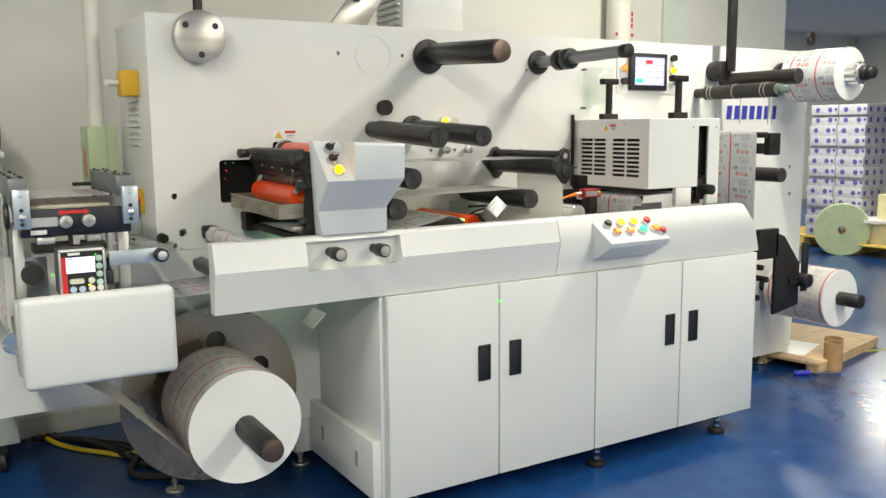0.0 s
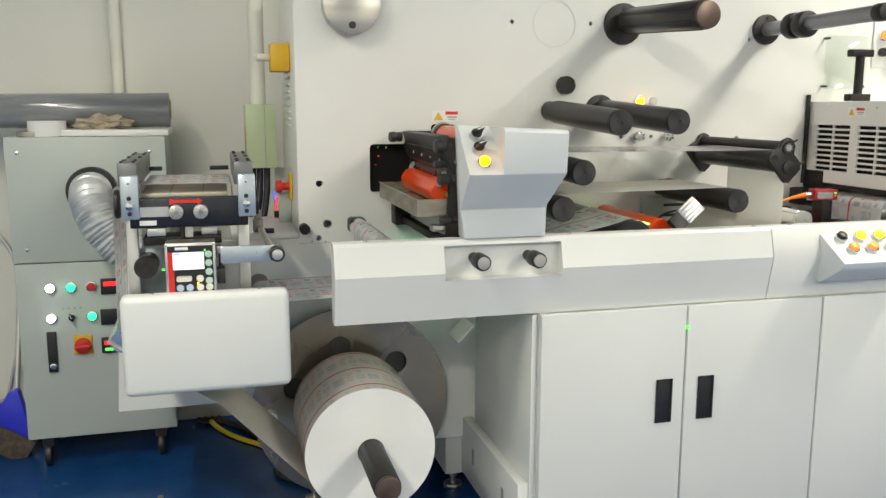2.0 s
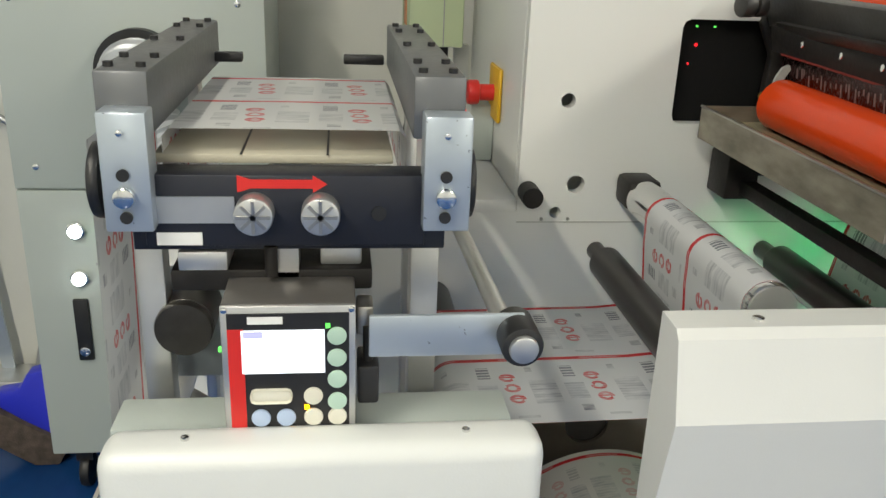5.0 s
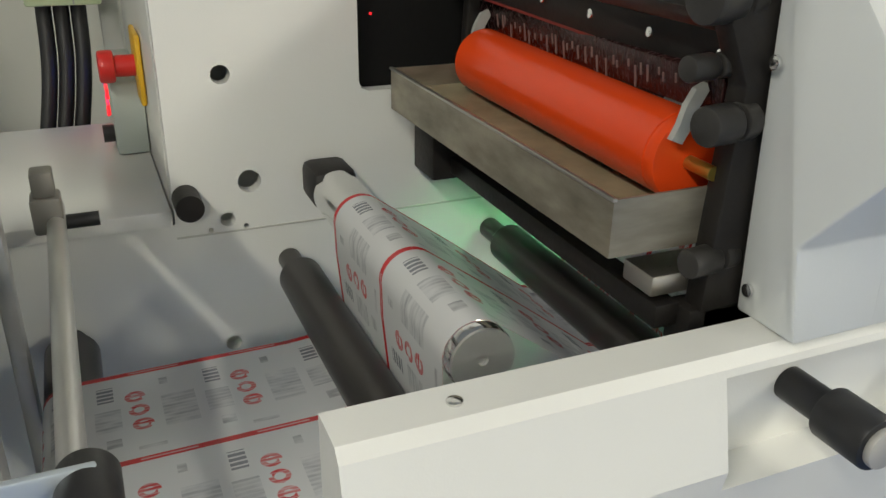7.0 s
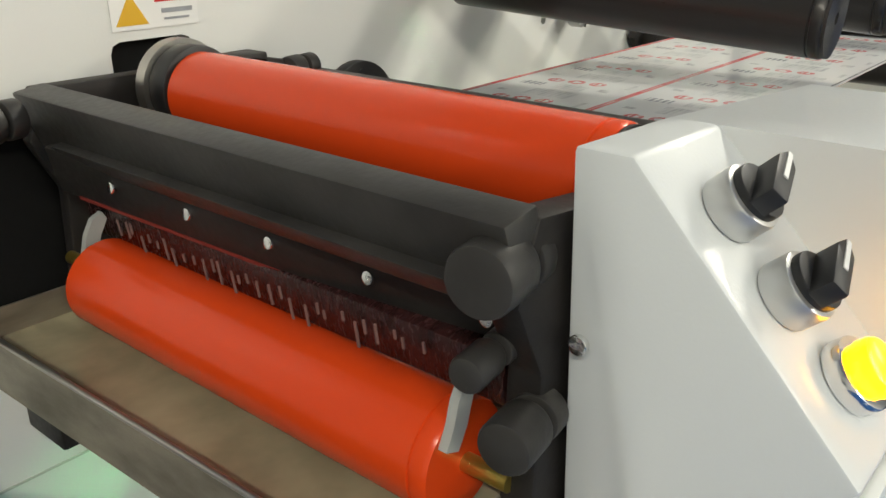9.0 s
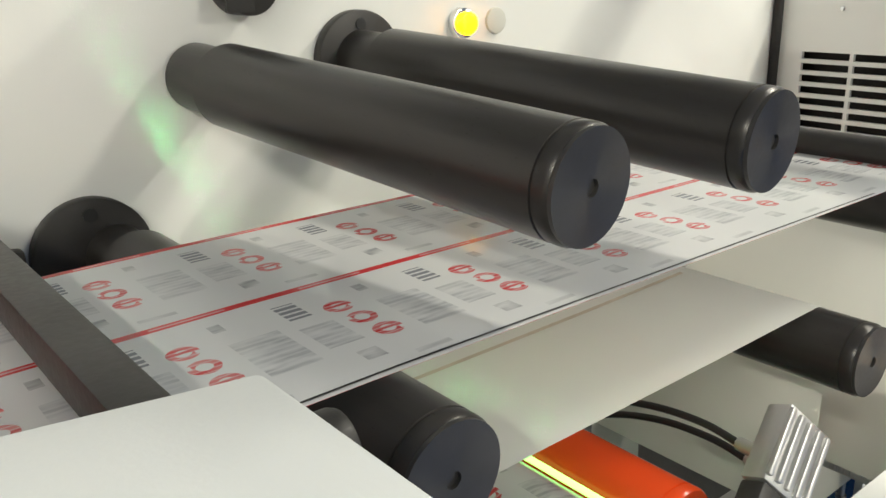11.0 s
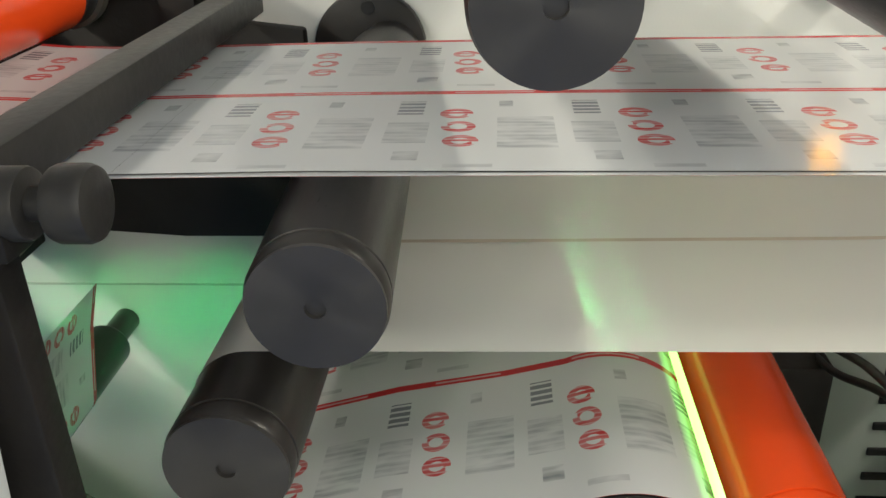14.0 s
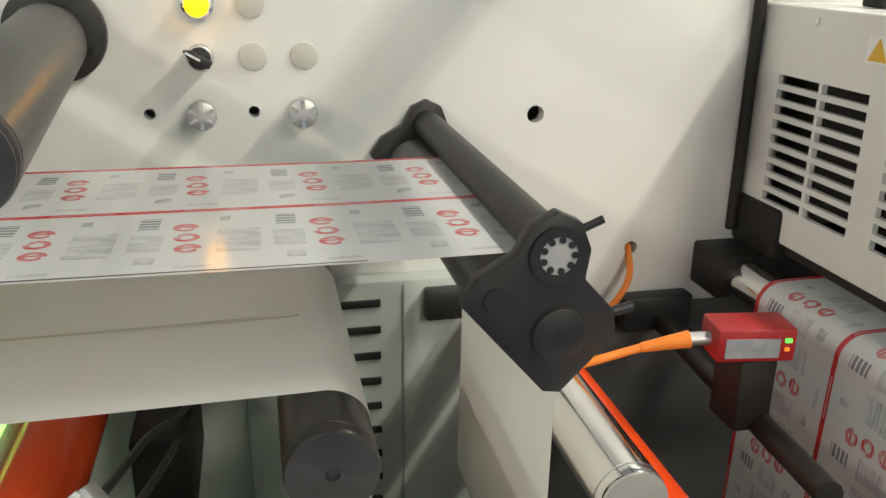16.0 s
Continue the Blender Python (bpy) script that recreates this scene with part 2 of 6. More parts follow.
    c3 = n.new("ShaderNodeMix")
    for c in (c1, c2, c3):
        c.data_type = "RGBA"
    c1.inputs[6].default_value, c1.inputs[7].default_value = (*base, 1), (0.30, 0.32, 0.36, 1)
    c2.inputs[7].default_value, c3.inputs[7].default_value = (0.10, 0.11, 0.15, 1), (0.62, 0.05, 0.055, 1)
    l.new(op("MULTIPLY", grey, strength), c1.inputs[0])
    l.new(c1.outputs[2], c2.inputs[6])
    l.new(op("MULTIPLY", darkm, strength * (0.4 if ghost else 1.0)), c2.inputs[0])
    l.new(c2.outputs[2], c3.inputs[6])
    l.new(op("MULTIPLY", red, strength), c3.inputs[0])
    l.new(c3.outputs[2], b.inputs["Base Color"])
    tr = n.new("ShaderNodeBsdfTranslucent")
    l.new(c3.outputs[2], tr.inputs[0])
    mx = n.new("ShaderNodeMixShader")
    mx.inputs[0].default_value = 0.28
    l.new(b.outputs[0], mx.inputs[1])
    l.new(tr.outputs[0], mx.inputs[2])
    l.new(mx.outputs[0], n["Material Output"].inputs[0])
    return m


def plain_web_material(name, base):
    m = bpy.data.materials.new(name)
    m.use_nodes = True
    n, l = m.node_tree.nodes, m.node_tree.links
    b = n["Principled BSDF"]
    b.inputs["Roughness"].default_value = 0.5
    tc, ns, r = n.new("ShaderNodeTexCoord"), n.new("ShaderNodeTexNoise"), n.new("ShaderNodeValToRGB")
    ns.inputs["Scale"].default_value = 8
    l.new(tc.outputs["Object"], ns.inputs["Vector"])
    r.color_ramp.elements[0].color = (*[c * 0.94 for c in base], 1)
    r.color_ramp.elements[1].color = (*base, 1)
    l.new(ns.outputs["Fac"], r.inputs["Fac"])
    l.new(r.outputs["Color"], b.inputs["Base Color"])
    tr, mx = n.new("ShaderNodeBsdfTranslucent"), n.new("ShaderNodeMixShader")
    l.new(r.outputs["Color"], tr.inputs[0])
    mx.inputs[0].default_value = 0.25
    l.new(b.outputs[0], mx.inputs[1])
    l.new(tr.outputs[0], mx.inputs[2])
    l.new(mx.outputs[0], n["Material Output"].inputs[0])
    return m


FLOORM = floor_material()
WEB = web_material("printed_label_web")
WEBR = web_material("printed_label_roll", base=(0.70, 0.68, 0.65), strength=1.0, gloss=0.14, ghost=True)
BELT = plain_web_material("ivory_backing_paper", (0.84, 0.84, 0.79))


def glass_material():
    m = bpy.data.materials.new("clear_acrylic")
    m.use_nodes = True
    n, l = m.node_tree.nodes, m.node_tree.links
    g, t, mx = n.new("ShaderNodeBsdfGlossy"), n.new("ShaderNodeBsdfTransparent"), n.new("ShaderNodeMixShader")
    g.inputs["Roughness"].default_value = 0.05
    t.inputs[0].default_value = (0.96, 0.98, 0.96, 1)
    mx.inputs[0].default_value = 0.08
    l.new(t.outputs[0], mx.inputs[1])
    l.new(g.outputs[0], mx.inputs[2])
    l.new(mx.outputs[0], n["Material Output"].inputs[0])
    return m


ACRYL = glass_material()

# ---- mesh helpers ----
BASE = {}


def bx(x0, x1, y0, y1, z0, z1, bev=0.0, seg=2):
    bm = bmesh.new()
    bmesh.ops.create_cube(bm, size=1)
    for v in bm.verts:
        v.co = Vector(((x0 + x1) / 2 + v.co.x * (x1 - x0), (y0 + y1) / 2 + v.co.y * (y1 - y0), (z0 + z1) / 2 + v.co.z * (z1 - z0)))
    if bev:
        bmesh.ops.bevel(bm, geom=list(bm.edges), offset=bev, segments=seg, profile=0.5, affect="EDGES")
    return bm


def cyl(p0, p1, r, n=40, bev=0.0, r2=None):
    p0, p1 = Vector(p0), Vector(p1)
    d = p1 - p0
    bm = bmesh.new()
    bmesh.ops.create_cone(bm, cap_ends=True, segments=n, radius1=r, radius2=r if r2 is None else r2, depth=d.length)
    if bev:
        rim = [e for e in bm.edges if abs(e.verts[0].co.z - e.verts[1].co.z) < 1e-6]
        bmesh.ops.bevel(bm, geom=rim, offset=bev, segments=2, profile=0.5, affect="EDGES")
    bmesh.ops.transform(bm, matrix=Matrix.Translation((p0 + p1) / 2) @ d.to_track_quat("Z", "Y").to_matrix().to_4x4(), verts=bm.verts)
    return bm


def prism(pts, axis, a, b, bev=0.0):
    """A polygon of pairs, drawn out from a to b along axis; the pairs are the other two coordinates in order."""
    def at(p, w):
        return {"x": (w, p[0], p[1]), "y": (p[0], w, p[1]), "z": (p[0], p[1], w)}[axis]
    bm = bmesh.new()
    lo, hi = [bm.verts.new(at(p, a)) for p in pts], [bm.verts.new(at(p, b)) for p in pts]
    bm.faces.new(lo), bm.faces.new(hi)
    for i in range(len(pts)):
        j = (i + 1) % len(pts)
        bm.faces.new((lo[i], lo[j], hi[j], hi[i]))
    bmesh.ops.recalc_face_normals(bm, faces=bm.faces)
    if bev:
        bmesh.ops.bevel(bm, geom=list(bm.edges), offset=bev, segments=2, profile=0.5, affect="EDGES")
    return bm


def ring(c, axis, r_out, r_in, depth, n=40):
    """A flat ring round c, open in the middle, along axis (a direction)."""
    bm = bmesh.new()
    loops = []
    for r, z in ((r_in, 0), (r_out, 0), (r_out, depth), (r_in, depth)):
        loops.append([bm.verts.new((r * math.cos(2 * math.pi * i / n), r * math.sin(2 * math.pi * i / n), z)) for i in range(n)])
    for k in range(4):
        p, q = loops[k], loops[(k + 1) % 4]
        for i in range(n):
            bm.faces.new((p[i], p[(i + 1) % n], q[(i + 1) % n], q[i]))
    bmesh.ops.transform(bm, matrix=Matrix.Translation(c) @ Vector(axis).to_track_quat("Z", "Y").to_matrix().to_4x4(), verts=bm.verts)
    return bm


def merge(*bms):
    out = bmesh.new()
    for b in bms:
        me = bpy.data.meshes.new("t")
        b.to_mesh(me)
        b.free()
        out.from_mesh(me)
        bpy.data.meshes.remove(me)
    return out


def turned(bm, m):
    bmesh.ops.transform(bm, matrix=m, verts=bm.verts)
    return bm


def mesh_of(name, bm, material, smooth=True):
    me = bpy.data.meshes.new(name)
    for f in bm.faces:
        f.smooth = smooth
    bm.to_mesh(me)
    bm.free()
    me.materials.append(material)
    if smooth:
        me.set_sharp_from_angle(angle=radians(32))
    return me


def thing(name, at, label, category, group="", kind=""):
    ob = new(name)
    ob.empty_display_size = 0.05
    ob.location = at
    BASE[ob.name] = Vector(at)
    return tagged(ob, label, category, group, kind)


def part(name, bm, material, parent, label=""):
    """Links a bmesh, given in world places, as one mesh object under a thing or a part."""
    ob = new(name, mesh_of(name, bm, material))
    ob.parent = parent
    ob.matrix_parent_inverse = Matrix.Translation(-BASE.get(parent.name, Vector((0, 0, 0))))
    return tagged(ob, label)


def solid(name, bm, material, label="", category="", group="", kind=""):
    """A thing of one mesh."""
    return tagged(new(name, mesh_of(name, bm, material)), label, category, group, kind)


def cable(name, pts, r, material, parent=None, label="", category=""):
    cu = bpy.data.curves.new(name, "CURVE")
    cu.dimensions, cu.bevel_depth, cu.bevel_resolution, cu.resolution_u = "3D", r, 3, 8
    sp = cu.splines.new("BEZIER")
    sp.bezier_points.add(len(pts) - 1)
    for p, co in zip(sp.bezier_points, pts):
        p.co, p.handle_left_type, p.handle_right_type = co, "AUTO", "AUTO"
    cu.materials.append(material)
    ob = new(name, cu)
    if parent:
        ob.parent = parent
        ob.matrix_parent_inverse = Matrix.Translation(-BASE.get(parent.name, Vector((0, 0, 0))))
    return tagged(ob, label, category)


def strip(path, y0, y1, thick=0.0006, u0=0.0):
    """A web that follows a path of (x, z), between y0 and y1, with UV in metres."""
    bm = bmesh.new()
    uvl = bm.loops.layers.uv.new("UVMap")
    s, rows = u0, []
    for i, (x, z) in enumerate(path):
        if i:
            s += math.hypot(x - path[i - 1][0], z - path[i - 1][1])
        rows.append((bm.verts.new((x, y0, z)), bm.verts.new((x, y1, z)), s))
    for a, b in zip(rows, rows[1:]):
        f = bm.faces.new((a[0], a[1], b[1], b[0]))
        for lp, (u, v) in zip(f.loops, ((a[2], y0), (a[2], y1), (b[2], y1), (b[2], y0))):
            lp[uvl].uv = (u, v)
    return bm


def arc(cx, cz, r, a0, a1, n=14):
    return [(cx + r * math.cos(radians(a0 + (a1 - a0) * i / n)), cz + r * math.sin(radians(a0 + (a1 - a0) * i / n))) for i in range(n + 1)]


def bored(name, bm, material, cutters):
    """The mesh of bm with the cutters taken away."""
    temp, tools = new("temp", mesh_of(name, bm, material, False)), []
    for c in cutters:
        tools.append(new("temp_tool", mesh_of("tool", c, material, False)))
        md = temp.modifiers.new("cut", "BOOLEAN")
        md.operation, md.object, md.solver = "DIFFERENCE", tools[-1], "EXACT"
    me = bpy.data.meshes.new_from_object(temp.evaluated_get(bpy.context.evaluated_depsgraph_get()))
    me.name = name
    for ob in (temp, *tools):
        bpy.data.objects.remove(ob)
    return me


def lathe(profile, n=48):
    """A body turned about the y axis from (y, radius) pairs."""
    bm = bmesh.new()
    loops = [[bm.verts.new((r * math.cos(2 * math.pi * i / n), y, r * math.sin(2 * math.pi * i / n))) for i in range(n)] for y, r in profile]
    for p, q in zip(loops, loops[1:]):
        for i in range(n):
            bm.faces.new((p[i], p[(i + 1) % n], q[(i + 1) % n], q[i]))
    bm.faces.new(loops[0]), bm.faces.new(loops[-1])
    bmesh.ops.recalc_face_normals(bm, faces=bm.faces)
    return bm


TURNING = []


def roller(x, z, y0, y1, r, material, parent, spin=1.0, name="roller", endmat=None, label="", neck=0.0, neck_r=0.5, skew=0.0):
    """A roller along y, about its own axis; y1 is the free end. Turning ones are keyed in motions()."""
    body = [lathe([(y0 - neck, r * 0.95), (y0 - neck - 0.002, r), (y1 + 0.0125, r), (y1 + 0.012, r * 0.965), (y1 + 0.0105, r * 0.965), (y1 + 0.010, r), (y1 + 0.003, r), (y1, r * 0.955)])]
    if neck:
        body.append(cyl((0, y0, 0), (0, y0 - neck, 0), r * neck_r, 32))
    ob = new(name, mesh_of(name, merge(*body), material))
    ob.parent = parent
    ob.matrix_parent_inverse = Matrix.Translation(-BASE.get(parent.name, Vector((0, 0, 0))))
    axis = Vector((-0.064 * skew, 1, 0.066 * skew)).normalized()
    side = Vector((1, 0.064 * skew, 0)).normalized()
    turn = Matrix((side, axis, side.cross(axis))).transposed().to_4x4()
    base = Matrix.Translation(Vector((x, y1, z)) - axis * y1) @ turn if skew else Matrix.Translation((x, 0, z))
    ob.matrix_basis = base
    tagged(ob, label)
    if endmat:
        cap = merge(ring((0, y1 - 0.0004, 0), (0, -1, 0), r * 0.96, r * 0.15, 0.003, 48), cyl((0, y1 + 0.006, 0), (0, y1 - 0.0005, 0), r * 0.16, 20))
        e = new("end_cap", mesh_of("end_cap", cap, endmat))
        e.parent = ob
    if spin:
        TURNING.append((ob, base, r, spin))
    return ob


def screw(parent, c, axis, r=0.005, h=0.003, material=None):
    c, axis = Vector(c), Vector(axis).normalized()
    return part("screw", cyl(c - axis * 0.001, c + axis * h, r, 14, 0.001), material or CHROME, parent)


# ---- the room ----
def structure(name, bm, material, label="", category=""):
    return tagged(new(name, mesh_of(name, bm, material, False)), label, category, kind="structure")


structure("floor", bx(-3.5, 14.5, -6.5, 8.0, -0.1, 0.0), FLOORM, "glossy blue epoxy factory floor with scuffs", "floor")
structure("wall_back", bx(-3.5, 4.6, 1.06, 1.2, 0, 3.0), WALLM, "plain white painted wall behind the machine", "wall")
structure("wall_left", bx(-3.62, -3.5, -6.5, 1.2, 0, 3.0), WALLM, "plain white painted wall", "wall")
structure("wall_front", bx(-3.5, 14.5, -6.62, -6.5, 0, 3.0), WALLM, "plain white painted wall", "wall")
structure("wall_right", bx(14.5, 14.62, -6.5, 8.0, 0, 3.0), WALLM, "plain white painted wall", "wall")
structure("wall_far", bx(4.6, 14.5, 7.0, 7.14, 0, 3.0), WALLM, "plain white painted wall", "wall")
structure("wall_return", bx(4.5, 4.6, 1.2, 7.0, 0, 3.0), WALLM, "plain white painted wall", "wall")
structure("ceiling", bx(-3.5, 14.5, -6.5, 8.0, 3.0, 3.1), CEILM, "plain white ceiling", "ceiling")
structure("trim", bx(3.37, 3.58, 1.035, 1.058, 0, 3.0, 0.004), DOORG, "pale green wall panel strip", "wall panel")

# ---- the machine's frame: plate, housing, base ----
frame_thing = thing("machine_frame", (1.6, 0.2, 0), "white enamelled upright frame plate of a label press with housing behind", "machine frame")
plate_holes = [((-0.023, 1.125), 0.011), ((0.0, 0.996), 0.014), ((-0.029, 0.951), 0.009), ((-0.036, 0.782), 0.010), ((0.613, 1.638), 0.007),
               ((0.89, 1.639), 0.007), ((1.016, 1.264), 0.0065), ((1.131, 1.264), 0.0065), ((1.471, 1.252), 0.011), ((1.615, 1.068), 0.009),
               ((3.30, 1.13), 0.010), ((3.31, 0.98), 0.010), ((1.50, 1.60), 0.006), ((-0.05, 0.94), 0.003), ((-0.008, 0.94), 0.003)]
cutters = [cyl((x, -0.05, z), (x, 0.05, z), r, 20) for (x, z), r in plate_holes]
cutters += [bx(0.139, 0.40, -0.05, 0.05, 1.093, 1.247, 0.012), bx(0.341, 0.424, -0.05, 0.05, 1.2475, 1.309, 0.010)]
plate_me = bored("frame_plate", prism([(-0.66, 0.43), (0.16, 0.43), (0.16, 0.235), (2.38, 0.235), (2.38, 0.085), (3.36, 0.085), (3.42, 0.5), (3.42, 1.752), (-0.09, 1.748), (-0.09, 0.953), (-0.63, 0.953)], "y", 0.0, 0.02), WHITE, cutters)
plate = new("frame_plate", plate_me)
plate.parent, plate.matrix_parent_inverse = frame_thing, Matrix.Translation((-1.6, -0.2, 0))
part("housing_side", bx(-0.092, -0.072, 0.021, 0.50, 0.956, 1.745, 0.004), WHITE, frame_thing)
part("housing_back", bx(-0.092, 3.40, 0.50, 0.52, 0.43, 1.745), WHITE, frame_thing)
part("housing_top", bx(-0.09, 3.41, 0.0215, 0.52, 1.728, 1.7455), WHITE, frame_thing)
part("housing_end", bx(3.39, 3.41, 0.021, 0.50, 0.10, 1.727), WHITE, frame_thing)
part("housing_bottom", bx(-0.62, 3.38, 0.021, 0.499, 0.43, 0.45), WHITE, frame_thing)
part("housing_ledge", bx(-0.30, -0.093, -0.012, 0.40, 0.955, 0.975, 0.003), WHITE, frame_thing)
part("base_leg", bx(0.40, 0.72, 0.03, 0.49, 0.085, 0.4295, 0.004), WHITE, frame_thing)
for fx, fy in ((-0.56, 0.1), (-0.05, 0.12), (0.45, 0.11), (3.25, 0.1), (2.5, 0.1), (0.65, 0.4)):
    part("levelling_foot", merge(cyl((fx, fy, 0), (fx, fy, 0.016), 0.034, 28, 0.003), cyl((fx, fy, 0.016), (fx, fy, 0.431 if fx == -0.05 else 0.09), 0.009, 16), cyl((fx, fy, 0.04), (fx, fy, 0.052), 0.015, 6)), STEEL, frame_thing)
for i in range(13):
    part("vent_slat", bx(-0.099, -0.0925, 0.16, 0.33, 1.30 + i * 0.022, 1.308 + i * 0.022, 0.002), mat("vent_shadow", (0.55, 0.60, 0.55), 0.5), frame_thing)
part("joint_line", bx(-0.09, 0.95, -0.0016, 0.0002, 0.9345, 0.9365), mat("joint_grey", (0.5, 0.5, 0.47), 0.5), frame_thing)
part("blank_disc", ring((0.76, -0.001, 1.635), (0, -1, 0), 0.075, 0.0735, 0.0008, 48), mat("blank_edge", (0.62, 0.62, 0.59), 0.4), frame_thing)
part("blank_disc", ring((3.13, -0.001, 1.06), (0, -1, 0), 0.06, 0.0585, 0.0008, 48), mat("blank_edge", (0.62, 0.62, 0.59), 0.4), frame_thing)

# maker's mark, as seven plain bars
for i in range(7):
    x = 2.775 + i * 0.058
    part("mark_bar", prism([(x, 1.388), (x + 0.038, 1.388), (x + 0.044, 1.458), (x + 0.006, 1.458)], "y", -0.0016, -0.0002), BLUEINK, frame_thing)

# warning sticker over the upper slot
def warning_sticker(parent, x, y, z, s, normal="y"):
    def place(bm):
        return bm if normal == "y" else turned(bm, Matrix.Translation((x, y, z)) @ pose(0, 0, 0, 0, 0, -90) @ Matrix.Translation((-x, -y, -z)))
    part("sticker", place(bx(x, x + 0.088 * s, y - 0.0012, y - 0.0002, z, z + 0.034 * s)), PAPER, parent, "white warning sticker")
    part("sticker_mark", place(prism([(x + 0.004 * s, z + 0.004 * s), (x + 0.036 * s, z + 0.004 * s), (x + 0.02 * s, z + 0.031 * s)], "y", y - 0.0016, y - 0.0012)), YEL, parent, "yellow warning triangle")
    part("sticker_mark", place(bx(x + 0.044 * s, x + 0.086 * s, y - 0.0016, y - 0.0012, z + 0.022 * s, z + 0.032 * s)), REDP, parent, "red band")
    part("sticker_mark", place(merge(bx(x + 0.05 * s, x + 0.082 * s, y - 0.0016, y - 0.0012, z + 0.012 * s, z + 0.016 * s), bx(x + 0.052 * s, x + 0.078 * s, y - 0.0016, y - 0.0012, z + 0.006 * s, z + 0.008 * s))), LABELG, parent, "small grey bars of print")


warning_sticker(frame_thing, 0.345, 0, 1.318, 1.0)

# lamp, blank plugs, selector, air knobs on the plate
def push_lamp(parent, c, axis, material, r=0.013, label="lit amber push lamp"):
    c, axis = Vector(c), Vector(axis).normalized()
    p = part("push_lamp", merge(cyl(c, c + axis * 0.010, r * 1.25, 28, 0.0015)), CHROME, parent, label)
    part("lens", cyl(c + axis * 0.009, c + axis * 0.020, r * 0.95, 28, 0.003), material, p)
    return p


def selector(parent, c, axis, turn=35, r=0.0145):
    c, axis = Vector(c), Vector(axis).normalized()
    m = Matrix.Translation(c) @ axis.to_track_quat("Z", "Y").to_matrix().to_4x4() @ pose(0, 0, 0, 0, 0, turn)
    p = part("selector_switch", cyl(c, c + axis * 0.016, r, 32, 0.002), ALU, parent, "metal ringed black selector switch")
    leaf = prism([(-r * 0.30, -r * 0.95), (r * 0.30, -r * 0.95), (r * 0.34, r * 0.75), (0, r * 1.35), (-r * 0.34, r * 0.75)], "z", 0.019, 0.032, 0.0015)
    part("knob", turned(merge(cyl((0, 0, 0.015), (0, 0, 0.0205), r * 0.84, 28, 0.001), leaf), m), BLACK, p)
    part("pointer", turned(bx(-r * 0.08, r * 0.08, -r * 0.1, r * 1.12, 0.0317, 0.0326), m), PAPER, p)
    return p


push_lamp(frame_thing, (1.077, 0, 1.384), (0, -1, 0), LAMPY, 0.014)
for px, pz in ((1.133, 1.384), (1.133, 1.327), (1.190, 1.327), (1.82, 1.22)):
    part("blank_plug", cyl((px, 0.002, pz), (px, -0.004, pz), 0.0155, 32, 0.0015), PALEPLUG, frame_thing)
selector(frame_thing, (1.076, 0, 1.327), (0, -1, 0), 60)
for ax in (1.074, 1.185):
    k = part("air_knob", merge(cyl((ax, 0.002, 1.266), (ax, -0.012, 1.266), 0.010, 24), cyl((ax, -0.012, 1.266), (ax, -0.034, 1.266), 0.0165, 30, 0.003)), ALU, frame_thing, "knurled aluminium air knob")
    for i in range(6):
        a = math.pi * i / 3
        part("grip", bx(-0.002, 0.002, -0.036, -0.031, 0.006, 0.0155) if i == 0 else turned(bx(-0.002, 0.002, -0.036, -0.031, 0.006, 0.0155), Matrix.Rotation(a, 4, "Y")), CHROME, k).location = (ax, 0, 1.266)

# round steel hub, capped end, winding shafts on the plate
hub = part("hub_disc", cyl((0.082, 0.001, 1.672), (0.082, -0.05, 1.672), 0.088, 64, 0.003), STEEL, frame_thing, "round brushed steel hub disc")
for a in (35, 145, 270):
    part("socket_hole", cyl((0.082 + 0.062 * math.cos(radians(a)), -0.047, 1.672 + 0.062 * math.sin(radians(a))), (0.082 + 0.062 * math.cos(radians(a)), -0.0515, 1.672 + 0.062 * math.sin(radians(a))), 0.011, 20), BLACK, hub)
part("hub_post", cyl((0.082, -0.025, 1.75), (0.082, -0.025, 1.85), 0.016, 20), DARK, hub)
part("half_cap", merge(cyl((0.80, 0.001, 1.436), (0.80, -0.03, 1.436), 0.030, 36, 0.002), bx(0.772, 0.80, -0.034, -0.03, 1.41, 1.462)), DARK, frame_thing)


def shaft_flange(x, z, r, mt=DARK):
    f = part("shaft_flange", cyl((x, 0.001, z), (x, -0.014, z), r, 40, 0.002), mt, frame_thing)
    for a in (90, 210, 330):
        part("flange_screw", cyl((x + r * 0.72 * math.cos(radians(a)), -0.011, z + r * 0.72 * math.sin(radians(a))), (x + r * 0.72 * math.cos(radians(a)), -0.0155, z + r * 0.72 * math.sin(radians(a))), r * 0.12, 12), BLACK, f)
    return f


shaft_flange(1.005, 1.640, 0.068)
LEAN = Matrix(((1, -0.03, 0, 0), (0, 1, 0, 0), (0, 0.05, 1, 0.008), (0, 0, 0, 1)))
air_shaft = part("air_shaft", turned(merge(cyl((1.005, -0.012, 1.640), (1.005, -0.05, 1.640), 0.030, 32), cyl((1.005, -0.05, 1.640), (1.005, -0.49, 1.640), 0.041, 44, 0.002)), LEAN), ROLLER, frame_thing, "black expanding winding shaft")
for a in range(0, 360, 60):
    part("shaft_key", turned(bx(-0.006, 0.006, -0.47, -0.06, 0.0395, 0.0425, 0.001), LEAN @ Matrix.Translation((1.005, 0, 1.640)) @ Matrix.Rotation(radians(a), 4, "Y")), BLACK, air_shaft)
part("shaft_end", turned(cyl((1.005, -0.489, 1.640), (1.005, -0.502, 1.640), 0.039, 40, 0.003), LEAN), mat("dark_bronze", (0.16, 0.11, 0.09), 0.35, 0.7), air_shaft)
